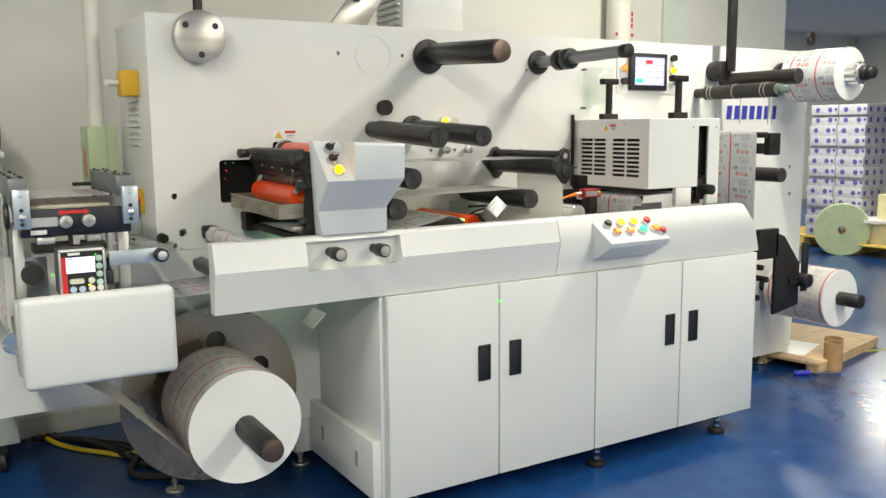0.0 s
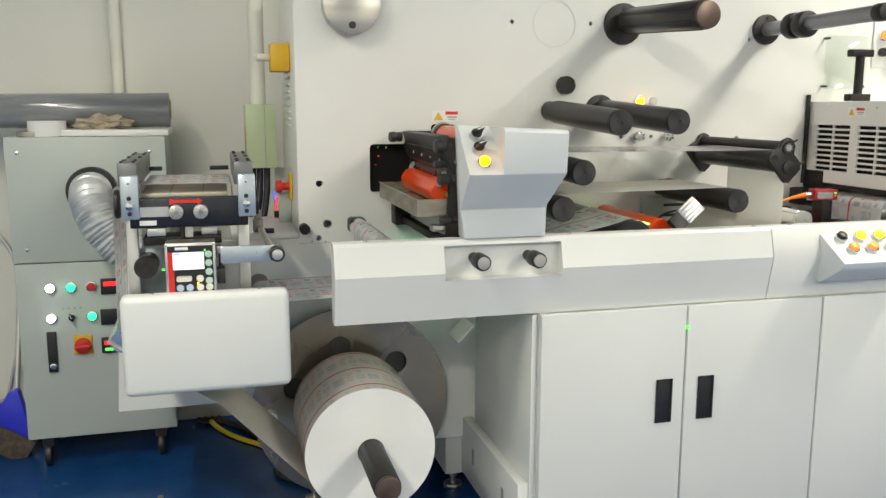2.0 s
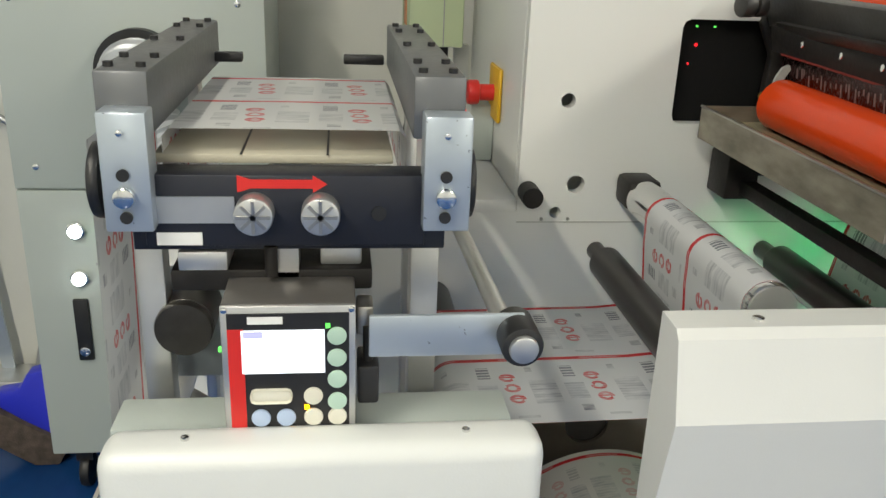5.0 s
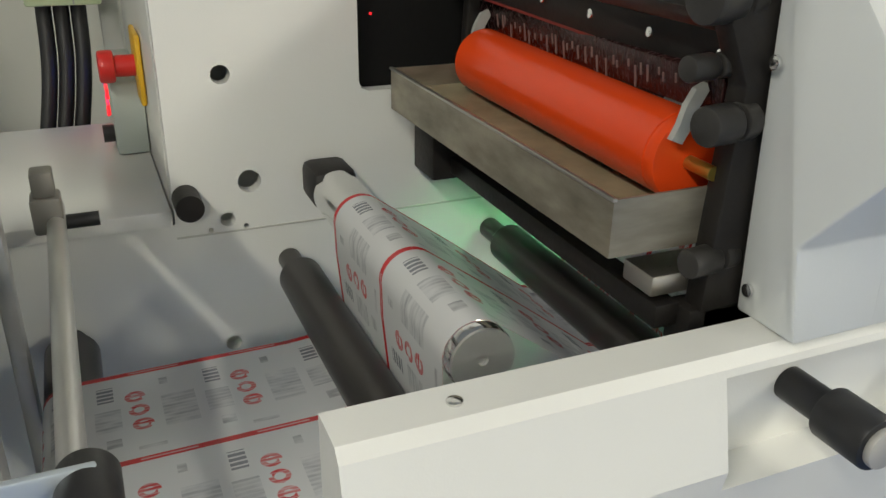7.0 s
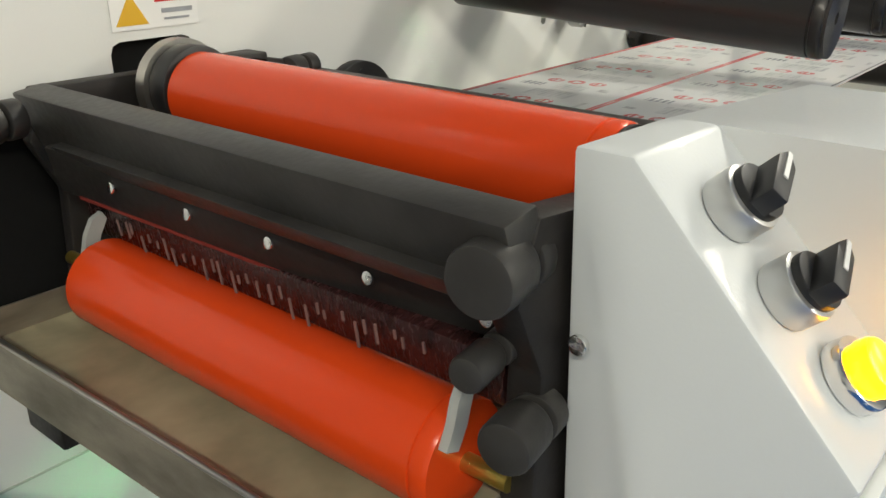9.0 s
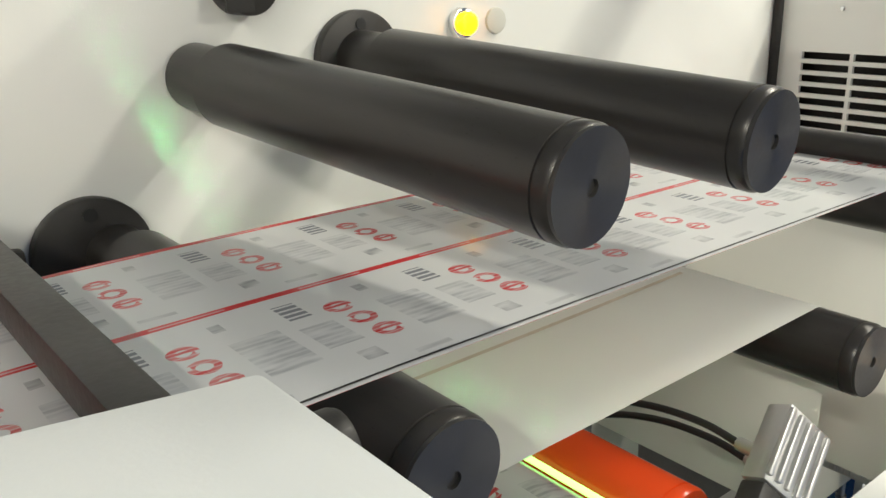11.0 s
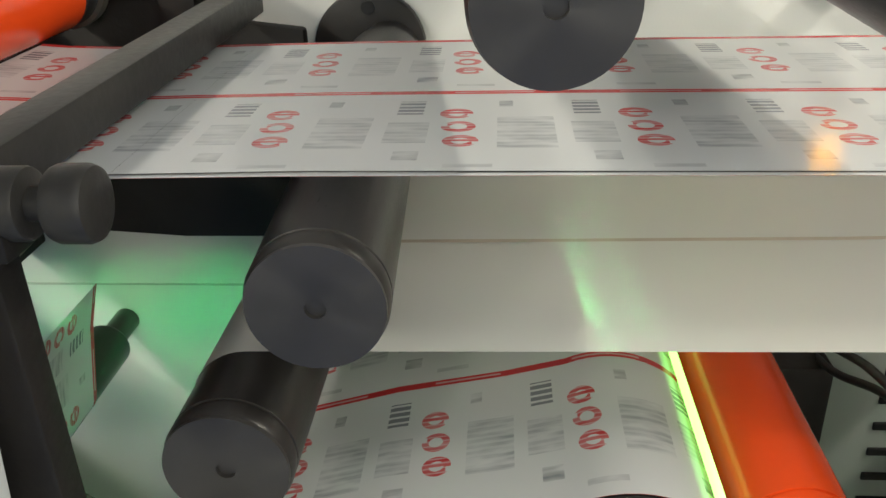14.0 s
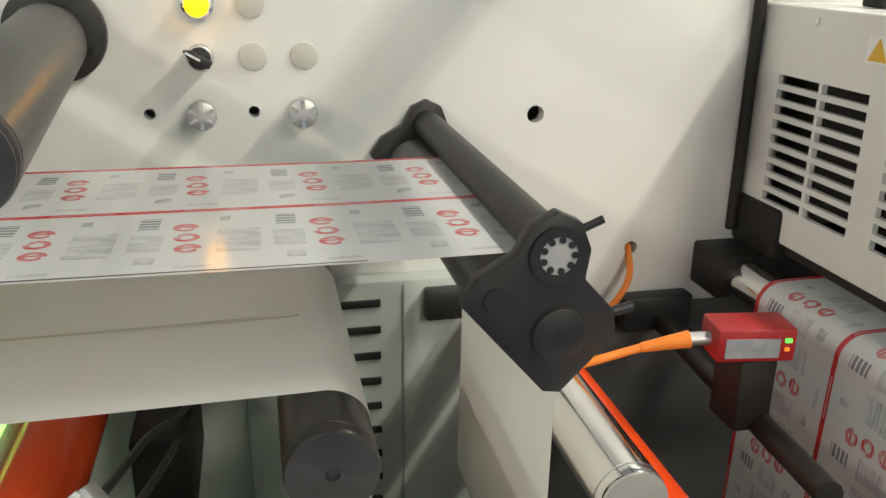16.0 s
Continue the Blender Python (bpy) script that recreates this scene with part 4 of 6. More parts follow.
part("tray_arm", bx(0.228, 0.252, -0.485, -0.074, 1.003, 1.024, 0.002), CASTB, coat)
part("tray_clip", bx(0.225, 0.285, -0.480, -0.440, 1.03, 1.048, 0.002), STEEL, coat)
part("leg_rod", cyl((0.29, -0.47, 0.97), (0.29, -0.47, 1.06), 0.006, 14), CHROME, coat)
part("lower_block", bx(0.262, 0.32, -0.50, -0.478, 0.96, 1.05, 0.003), CASTB, coat)
part("mount", bx(0.25, 0.50, -0.50, -0.47, 0.985, 1.022, 0.002), CASTB, coat)

# ---- switch box on the console ----
sb = thing("switch_box", (0.42, -0.56, 1.0215), "pale grey steel switch box with selectors and an amber lamp", "switch box")
back_part = prism([(-0.508, 1.022), (-0.570, 1.0225), (-0.567, 1.100), (-0.650, 1.197), (-0.656, 1.310), (-0.648, 1.318), (-0.508, 1.318)], "x", 0.366, 0.540)
for v in back_part.verts:
    if v.co.x > 0.5 and v.co.z < 1.15:
        v.co.x -= 0.025
for v in back_part.verts:
    if v.co.z > 1.25:
        v.co.z -= 0.04 * (v.co.x - 0.276)
    if v.co.x > 0.5 and v.co.y > -0.52:
        v.co.y -= 0.018
bmesh.ops.bevel(back_part, geom=[e for e in back_part.edges if abs(e.verts[0].co.x - e.verts[1].co.x) > 0.05 or e.verts[0].co.x > 0.45], offset=0.003, segments=2, profile=0.5, affect="EDGES")
part("cover", back_part, BOXW, sb)
slope = prism([(-0.508, 1.022), (-0.570, 1.0225), (-0.567, 1.100), (-0.650, 1.197), (-0.538, 1.318), (-0.508, 1.318)], "x", 0.276, 0.3659)
for v in slope.verts:
    if v.co.x < 0.3 and v.co.z < 1.05:
        v.co.x += 0.012
for v in slope.verts:
    if v.co.z > 1.25:
        v.co.z -= 0.04 * (v.co.x - 0.276)
bmesh.ops.bevel(slope, geom=[e for e in slope.edges if abs(e.verts[0].co.x - e.verts[1].co.x) > 0.05 or e.verts[0].co.x < 0.32], offset=0.003, segments=2, profile=0.5, affect="EDGES")
part("sloped_panel", slope, BOXW, sb)
fn = Vector((0, -0.121, 0.112)).normalized()


def on_panel(x, z):
    return Vector((x, -0.538 - 0.112 * (1.318 - z) / 0.121, z))


selector(sb, on_panel(0.316, 1.288), fn, -68, 0.0165)
selector(sb, on_panel(0.313, 1.255), fn, -70, 0.0165)
push_lamp(sb, on_panel(0.320, 1.222), fn, LAMPY, 0.0140)
for sx, sy, sz in ((0.275, -0.518, 1.221), (0.286, -0.520, 1.045)):
    screw(sb, (sx, sy, sz), (-1, 0, 0), 0.0055, 0.003)

# ---- dryer with grilles ----
uvd = thing("lamp_dryer", (1.97, -0.24, 1.03), "white steel lamp dryer box with slotted grilles and lifting handles", "dryer")
grille = []
for g0 in (-0.215, -0.42):
    for i in range(9):
        for h0 in (g0, g0 + 0.0855):
            grille.append(bx(1.70, 1.85, h0, h0 + 0.0795, 1.144 + i * 0.0185, 1.1555 + i * 0.0185))
case_me = bored("case", bx(1.768, 2.185, -0.475, -0.0012, 1.098, 1.386, 0.003), WHITE, [bx(1.775, 2.178, -0.468, -0.006, 1.05, 1.379), bx(2.055, 2.115, -0.6, -0.40, 1.00, 1.355), *grille])
cs = new("case", case_me)
cs.parent, cs.matrix_parent_inverse = uvd, Matrix.Translation((-1.97, 0.24, -1.03))
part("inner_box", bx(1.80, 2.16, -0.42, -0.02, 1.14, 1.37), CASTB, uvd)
# black blocks under the case stand in for the shade in the gap
part("gap_shade", bx(1.78, 2.045, -0.44, -0.03, 1.082, 1.0972), CASTB, uvd)
part("gap_shade", bx(1.80, 2.18, -0.028, -0.006, 1.0, 1.081), CASTB, uvd)
part("front_leg", bx(1.93, 2.02, -0.475, -0.455, 1.02, 1.0975, 0.002), WHITE, uvd)
part("front_leg", bx(2.116, 2.185, -0.475, -0.455, 1.02, 1.0975, 0.002), WHITE, uvd)
part("slot_block", bx(2.06, 2.112, -0.44, -0.40, 1.02, 1.34), CASTB, uvd)
part("lamp_knob", merge(cyl((2.10, -0.44, 1.085), (2.10, -0.52, 1.085), 0.022, 28, 0.004), bx(2.07, 2.13, -0.46, -0.44, 1.04, 1.13, 0.004)), CASTB, uvd, "black adjusting knob")
warning_sticker(uvd, 1.7675, -0.20, 1.335, 0.9, "x")
for hx, hy in ((1.868, -0.12), (1.985, -0.42)):
    part("lift_handle", merge(bx(hx - 0.042, hx + 0.042, hy - 0.018, hy + 0.018, 1.387, 1.412, 0.003), cyl((hx, hy, 1.41), (hx, hy, 1.55), 0.015, 20), bx(hx - 0.045, hx + 0.045, hy - 0.016, hy + 0.016, 1.54, 1.565, 0.004)), CASTB, uvd, "black T shaped lifting handle")
part("side_rail", cyl((1.756, -0.008, 1.09), (1.756, -0.008, 1.41), 0.008, 16), CASTB, uvd)
for sy, sz in ((-0.11, 1.372), (-0.33, 1.365), (-0.44, 1.34)):
    screw(uvd, (1.7675, sy, sz), (-1, 0, 0), 0.004, 0.002)
screw(uvd, (2.02, -0.4755, 1.35), (0, -1, 0), 0.004, 0.002)
screw(uvd, (2.16, -0.4755, 1.35), (0, -1, 0), 0.004, 0.002)

# web, roller and sensor in front of the dryer
infeed = thing("infeed_group", (1.75, -0.25, 0.95), "chrome infeed roller on black brackets under the dryer", "infeed roller")
roller(1.745, 1.040, -0.03, -0.44, 0.028, CHROME, infeed, 1, "infeed_roller", None, "chrome infeed roller", 0.02, 0.5)
part("roller_block", bx(1.705, 1.79, -0.075, -0.001, 1.015, 1.075, 0.006), CASTB, infeed)
part("roller_block", bx(1.76, 1.80, -0.10, -0.001, 1.075, 1.14, 0.006), CASTB, infeed)
part("round_bar", cyl((1.66, -0.001, 0.965), (1.60, -0.46, 1.00), 0.013, 20), DARK, infeed, "black round bar")
part("bar_block", bx(1.60, 1.70, -0.03, -0.001, 0.955, 1.005, 0.004), BLACK, infeed)
solid("infeed_web", strip([(1.706, 0.62), (1.716, 1.032)] + arc(1.745, 1.040, 0.0286, 190, 92, 10) + [(1.9, 1.072), (2.15, 1.075)], -0.445, -0.145), WEB, "printed label web rising over a chrome roller", "label web")
sens = thing("register_sensor", (1.60, -0.30, 1.03), "red register sensor with an orange cable on a black bar", "sensor")
SENS = Matrix.Translation((1.600, -0.31, 1.082)) @ pose(0, 0, 0, 0, 0, -8) @ Matrix.Scale(0.8, 4)
sbod = part("sensor_body", turned(bx(-0.050, 0.050, -0.028, 0.028, -0.022, 0.022, 0.004), SENS), mat("dark_red_plastic", (0.36, 0.014, 0.016), 0.4, var=0.15), sens, "red sensor housing")
part("sensor_window", turned(bx(-0.040, 0.028, -0.0300, -0.0278, -0.015, 0.010), SENS), LABELG, sbod)
part("sensor_led", turned(bx(0.034, 0.042, -0.0305, -0.0278, 0.005, 0.010), SENS), LEDG, sbod)
part("sensor_led", turned(bx(0.035, 0.040, -0.0305, -0.0278, -0.006, -0.002), SENS), LAMPO, sbod)
part("sensor_clamp", bx(1.585, 1.625, -0.33, -0.28, 0.985, 1.064, 0.003), CASTB, sens)
part("plug", cyl((1.562, -0.305, 1.082), (1.540, -0.300, 1.080), 0.007, 14), ALU, sens)
part("plug", cyl((1.542, -0.300, 1.080), (1.495, -0.290, 1.070), 0.009, 16, r2=0.005), ORANGEC, sens)
cable("sensor_cable", [(1.497, -0.29, 1.070), (1.42, -0.27, 1.045), (1.44, -0.15, 1.0), (1.54, -0.04, 0.97), (1.60, -0.03, 1.03), (1.615, 0.01, 1.068)], 0.0045, ORANGEC, sens)
low = thing("transfer_rollers", (1.43, -0.25, 0.9), "chrome and orange transfer rollers in the machine well", "roller set")
roller(1.415, 1.02, -0.03, -0.46, 0.030, CHROME, low, -1, "chrome_roller", ALU, "chrome transfer roller", 0.03, 0.6)
roller(1.465, 0.955, -0.03, -0.46, 0.038, RUBBER, low, 1, "rubber_roller", None, "orange rubber transfer roller", 0.03, 0.6)
part("well_block", bx(1.46, 1.53, -0.06, -0.001, 0.985, 1.025, 0.004), BLACK, low)
part("well_block", bx(1.40, 1.52, -0.03, -0.0005, 0.80, 0.84, 0.004), BLACK, low)
# dark sheet over the white plate, in place of shade from dryer and console
structure("well_shade", bx(1.421, 2.33, -0.004, -0.0005, 0.45, 0.985), mat("dark_grey_shade", (0.10, 0.10, 0.105), 0.5, var=0.2), "dark grey sheet standing in for shade low on the frame plate", "panel")

# ---- operator screen and right end of the plate ----
hmi = thing("operator_screen", (2.2, -0.01, 1.51), "operator touch screen on a steel plate, switched on", "touch screen")
part("mount_plate", bx(2.018, 2.425, -0.006, -0.0005, 1.510, 1.715, 0.003), WHITE, hmi)
part("bezel", bx(2.084, 2.318, -0.030, -0.006, 1.524, 1.696, 0.005), BLACK, hmi)
scr = part("screen", bx(2.108, 2.295, -0.0312, -0.0298, 1.548, 1.676), SCRL, hmi, "lit lilac screen with small fields")
for i in range(3):
    for j in range(4):
        part("screen_field", bx(2.115 + i * 0.06, 2.157 + i * 0.06, -0.0322, -0.0310, 1.560 + j * 0.029, 1.576 + j * 0.029), LAMPG if (i, j) == (0, 0) else (LEDR if (i, j) == (1, 3) else SCRW), scr)
push_lamp(hmi, (2.055, -0.006, 1.625), (0, -1, 0), LAMPO, 0.015, "lit orange push lamp")
push_lamp(hmi, (2.372, -0.006, 1.623), (0, -1, 0), LAMPY, 0.015)
part("stop_button", cyl((2.055, -0.005, 1.565), (2.055, -0.03, 1.565), 0.016, 24, 0.004), BLACK, hmi)
part("stop_button", cyl((2.372, -0.005, 1.68), (2.372, -0.03, 1.68), 0.016, 24, 0.004), BLACK, hmi)
part("key_switch", cyl((2.372, -0.005, 1.565), (2.372, -0.026, 1.565), 0.015, 24, 0.003), CHROME, hmi)
cover = thing("clear_cover", (1.85, -0.03, 1.45), "clear acrylic cover plate on short posts", "clear cover")
part("acrylic", bx(1.80, 1.98, -0.026, -0.022, 1.43, 1.62, 0.001), ACRYL, cover)
for cx, cz in ((1.81, 1.61), (1.81, 1.44), (1.97, 1.44)):
    part("post", cyl((cx, 0.0, cz), (cx, -0.03, cz), 0.004, 10), BLACK, cover)

right = thing("rewind_arm", (2.68, -0.1, 1.5), "black lifting arm with rollers on the frame plate", "rewind arm")
part("arm_post", bx(2.655, 2.705, -0.11, -0.085, 1.62, 2.35, 0.004), DARK, right)
part("arm_hub", cyl((2.66, 0.001, 1.625), (2.66, -0.085, 1.625), 0.048, 32, 0.004), DARK, right)
roller(2.70, 1.578, -0.03, -0.47, 0.036, ROLLER, right, 1, "rewind_roller", ROLLEND, "black rewind roller", 0.03, 0.7)
roller(2.555, 1.515, -0.001, -0.47, 0.034, ROLLER, right, 1, "strap_roller", None, "black roller with straps", 0.06, 0.7)
part("roller_tip", merge(cyl((2.555, -0.47, 1.515), (2.555, -0.49, 1.515), 0.026, 24), cyl((2.555, -0.49, 1.515), (2.555, -0.53, 1.515), 0.018, 24, 0.003)), mat("green_grey_metal", (0.25, 0.32, 0.28), 0.35, 0.6), right)
for sy in (-0.09, -0.11, -0.24, -0.40, -0.42):
    part("strap", merge(ring((2.555, sy, 1.515), (0, -1, 0), 0.0362, 0.034, 0.004, 36), bx(2.587, 2.5895, sy - 0.004, sy, 1.36, 1.52)), mat("steel_wire", (0.5, 0.5, 0.48), 0.35, 0.7), right)
reel = thing("label_reel", (3.19, -0.25, 1.6), "wrapped white label reel with red rules on a chuck", "label reel")
reel_bm = bmesh.new()
ru = reel_bm.loops.layers.uv.new("UVMap")
def reel_side(bm, uvl, cx, cz, r, y0, y1, n=56):
    for i in range(n):
        a0, a1 = 2 * math.pi * i / n, 2 * math.pi * (i + 1) / n
        f = bm.faces.new([bm.verts.new((cx + r * math.cos(a), y, cz + r * math.sin(a))) for a, y in ((a0, y0), (a0, y1), (a1, y1), (a1, y0))])
        for lp, uvv in zip(f.loops, ((a0 * r, y0), (a0 * r, y1), (a1 * r, y1), (a1 * r, y0))):
            lp[uvl].uv = uvv
    bmesh.ops.remove_doubles(bm, verts=bm.verts, dist=1e-5)
    return bm
part("reel_wrap", reel_side(reel_bm, ru, 3.19, 1.605, 0.13, -0.10, -0.40), WEB, reel)
part("reel_face", ring((3.19, -0.3995, 1.605), (0, -1, 0), 0.13, 0.05, 0.002, 56), PAPER, reel)
part("reel_face", ring((3.19, -0.10, 1.605), (0, 1, 0), 0.13, 0.02, 0.002, 56), PAPER, reel)
ch = part("chuck", cyl((3.19, -0.02, 1.605), (3.19, -0.47, 1.605), 0.048, 36, 0.004), ALU, reel, "fluted aluminium chuck")
for i in range(10):
    a = 2 * math.pi * i / 10
    part("flute", cyl((3.19 + 0.048 * math.cos(a), -0.40, 1.605 + 0.048 * math.sin(a)), (3.19 + 0.048 * math.cos(a), -0.465, 1.605 + 0.048 * math.sin(a)), 0.009, 12), CHROME, ch)
part("chuck_cap", merge(cyl((3.19, -0.465, 1.605), (3.19, -0.50, 1.605), 0.036, 28, 0.004), cyl((3.19, -0.50, 1.605), (3.19, -0.53, 1.605), 0.03, 28, 0.006)), BLACK, ch)
part("chuck_flange", cyl((3.19, 0.001, 1.605), (3.19, -0.02, 1.605), 0.08, 36, 0.003), DARK, reel)
part("lifting_eye", turned(ring((0, -0.008, 0), (0, -1, 0), 0.036, 0.022, 0.014, 30), Matrix.Translation((3.06, -0.25, 1.78)) @ pose(0, 0, 0, 0, 0, 12)), DARK, reel)

# web and brackets at the outfeed
outf = thing("outfeed_bracket", (2.6, -0.3, 0.9), "black outfeed bracket with rods and a hand knob", "outfeed bracket")
solid("outfeed_web", strip([(2.40, 1.325), (2.42, 1.327)] + arc(2.44, 1.305, 0.024, 100, 10, 6) + [(2.464, 0.95), (2.464, 0.82)], -0.445, -0.145), WEB, "printed label web falling to the outfeed rollers", "label web")
part("outfeed_clamp", merge(bx(2.53, 2.60, -0.47, -0.43, 1.22, 1.32, 0.006), cyl((2.50, -0.02, 1.312), (2.50, -0.47, 1.312), 0.013, 20), cyl((2.515, -0.44, 1.25), (2.515, -0.02, 1.25), 0.024, 24)), CASTB, outf)
roller(2.64, 1.125, -0.001, -0.45, 0.034, ROLLER, outf, 1, "outfeed_roller", ROLLEND, "black outfeed roller", 0.03, 0.7)
part("bracket_plate", prism([(2.60, 0.47), (2.78, 0.50), (2.78, 0.70), (2.66, 0.84), (2.60, 0.86)], "y", -0.47, -0.455, 0.002), CASTB, outf)
for rx, rz in ((2.52, 0.86), (2.56, 0.82), (2.50, 0.78), (2.52, 0.70), (2.56, 0.64), (2.50, 0.56), (2.68, 0.80)):
    part("cross_rod", cyl((rx, 0.0, rz), (rx, -0.46, rz), 0.014, 18), CASTB, outf)
part("hand_knob", merge(cyl((2.79, -0.46, 0.62), (2.79, -0.52, 0.62), 0.034, 28, 0.006), bx(2.70, 2.80, -0.48, -0.462, 0.605, 0.635), bx(2.80, 2.84, -0.475, -0.46, 0.56, 0.80, 0.004)), BLACK, outf)
part("side_arm", bx(2.48, 2.62, -0.47, -0.44, 0.74, 0.88, 0.006), CASTB, outf)
rew = thing("rewound_roll", (3.12, -0.3, 0.49), "rewound label roll with a white face on a black shaft", "label roll")
rb = bmesh.new()
part("roll_wrap", reel_side(rb, rb.loops.layers.uv.new("UVMap"), 3.12, 0.49, 0.145, -0.12, -0.46), WEBR, rew)
part("roll_face", ring((3.12, -0.4595, 0.49), (0, -1, 0), 0.145, 0.03, 0.003, 56), PAPER, rew)
part("roll_shaft", cyl((3.12, 0.0, 0.49), (3.12, -0.58, 0.49), 0.035, 30, 0.006), DARK, rew)

# ---- unwind: disc, roll and web at the left ----
unw = thing("unwind_stand", (0.045, -0.05, 0.1), "dull steel backing disc and shaft of the unwind stand", "unwind stand")
disc = new("backing_disc", bored("backing_disc", cyl((0, -0.055, 0), (0, -0.063, 0), 0.318, 96), mat("dull_steel_disc", (0.33, 0.29, 0.235), 0.27, 0.95, var=0.2, scale=3.5, bscale=5, aniso=0.75),
                                 [cyl((0.193 * math.cos(radians(a)), -0.04, 0.193 * math.sin(radians(a))), (0.193 * math.cos(radians(a)), -0.08, 0.193 * math.sin(radians(a))), 0.036, 32) for a in range(0, 360, 60)]))
disc.parent, disc.matrix_parent_inverse = unw, Matrix.Translation(-BASE[unw.name])
tagged(disc, "dull steel backing disc with six round holes")
# the hub, and a wide dark disc added behind the holes to darken them
part("unwind_hub", merge(cyl((0.045, 0.0, 0.425), (0.045, -0.10, 0.425), 0.06, 36, 0.003), cyl((0.055, -0.040, 0.418), (0.055, -0.050, 0.418), 0.245, 64, 0.002)), DARK, unw)
us = part("unwind_shaft", cyl((0.045, -0.064, 0.425), (0.045, -0.725, 0.425), 0.036, 36, 0.005), DARK, unw, "black expanding shaft")
for a in (40, 130, 220, 310):
    part("shaft_key", turned(bx(-0.007, 0.007, -0.69, -0.46, 0.0345, 0.0375, 0.001), Matrix.Translation((0.045, 0, 0.425)) @ Matrix.Rotation(radians(a), 4, "Y")), BLACK, us)
part("shaft_tip", cyl((0.045, -0.724, 0.425), (0.045, -0.738, 0.425), 0.033, 36, 0.003), mat("dark_bronze", (0.16, 0.11, 0.09), 0.35, 0.7), us)
roll = thing("unwind_roll", (0.045, -0.3, 0.425), "large label roll with a white paper face, half unwound", "label roll")
rb2 = bmesh.new()
part("roll_wrap", reel_side(rb2, rb2.loops.layers.uv.new("UVMap"), 0.045, 0.425, 0.182, -0.135, -0.49, 72), WEBR, roll)
part("roll_face", ring((0.045, -0.4895, 0.425), (0, -1, 0), 0.182, 0.038, 0.003, 72), PAPER, roll, "white roll face")
solid("unwind_web", strip([(0.045 - 0.182 * math.cos(radians(t)), 0.425 - 0.182 * math.sin(radians(t))) for t in (80, 70, 62, 56)] + [(-0.35, 0.59), (-0.62, 0.78)], -0.47, -0.15), mat("grey_web_back", (0.50, 0.48, 0.45), 0.4, var=0.08), "grey web running up from the unwind roll", "paper web")
part("disc_roller", cyl((-0.20, -0.063, 0.40), (-0.20, -0.10, 0.40), 0.018, 20), PVC, unw)

# lower rollers and webs under the coating unit
lr = thing("lower_rollers", (0.2, -0.2, 0.9), "black and chrome idler rollers below the coating unit", "idler rollers")
roller(0.042, 0.888, -0.001, -0.46, 0.026, ROLLER, lr, -1, "idler_roller", None, "black idler roller", 0.055, 0.55)
roller(0.321, 0.889, -0.001, -0.46, 0.026, ROLLER, lr, 1, "idler_roller", None, "black idler roller", 0.055, 0.55)
roller(0.090, 0.990, -0.03, -0.455, 0.0285, CHROME, lr, 1, "chrome_roller", ALU, "chrome idler roller", 0.03, 0.7)
part("roller_mount", merge(bx(0.062, 0.115, -0.065, -0.0005, 0.972, 1.018, 0.010), cyl((0.09, -0.065, 0.99), (0.09, -0.09, 0.99), 0.018, 20)), CASTB, lr)
part("roller_mount", cyl((-0.075, -0.0, 0.985), (-0.075, -0.04, 0.985), 0.016, 20), CASTB, lr)
solid("entry_web", strip([(-0.2535, 0.70)] + arc(-0.222, 0.822, 0.0306, 180, 88, 10) + [(0.0, 0.856), (0.045, 0.860)] + arc(0.042, 0.888, 0.0266, -80, 0, 8) + [(0.062, 0.955)] + arc(0.090, 0.990, 0.0292, 190, 55, 12) + [(0.20, 0.945), (0.295, 0.872)] + arc(0.321, 0.889, 0.0266, 222, 350, 10) + [(0.362, 0.97), (0.375, 1.015)], -0.445, -0.145, u0=0.02), WEB, "printed label web running over and under the idler rollers", "label web")

# ---- web guide with inspection screen, left of the press ----
wg = thing("web_guide", (-0.42, -0.25, 0.66), "steel web guide with two grey arms over a dark roller frame", "web guide")
for x0, x1 in ((-0.572, -0.526), (-0.294, -0.246)):
    part("guide_arm", bx(x0, x1, -0.462, -0.0005, 1.170, 1.228, 0.003), mat("grey_anodised", (0.17, 0.175, 0.18), 0.38, 0.5, var=0.1), wg, "grey anodised guide arm")
    fp = part("arm_plate", bx(x0 + 0.008, x1 + 0.003, -0.495, -0.463, 1.092, 1.198, 0.002), BLADE, wg, "pale steel end plate")
    xm = (x0 + x1) / 2
    part("plate_nut", cyl((xm + 0.004, -0.496, 1.125), (xm + 0.004, -0.504, 1.125), 0.0095, 20, 0.002), CHROME, fp)
    for dz in (1.106, 1.144):
        part("plate_hole", cyl((xm + 0.004, -0.496, dz), (xm + 0.004, -0.4985, dz), 0.0055, 14), BLACK, fp)
    screw(fp, (xm + 0.004, -0.497, 1.181), (0, -1, 0), 0.003, 0.002)
    for yy in (-0.03, -0.10, -0.24, -0.38, -0.44):
        for dx in (-0.014, 0.014):
            part("arm_screw", cyl((xm + dx, yy, 1.227), (xm + dx, yy, 1.2325), 0.0045, 12), BLACK, wg)
    part("roller_end", cyl((x0 - 0.012 if x0 < -0.5 else x1, -0.44, 1.125), (x0 if x0 < -0.5 else x1 + 0.012, -0.44, 1.125), 0.036, 30, 0.004), BLACK, wg)
    part("guide_rail", bx(x0 + 0.006, x1 - 0.012, -0.40, -0.37, 0.66, 1.10, 0.002), ALU, wg)
    part("guide_rail", bx(x0 + 0.02, x1 - 0.012, -0.12, -0.09, 0.66, 1.17, 0.002), ALU, wg)
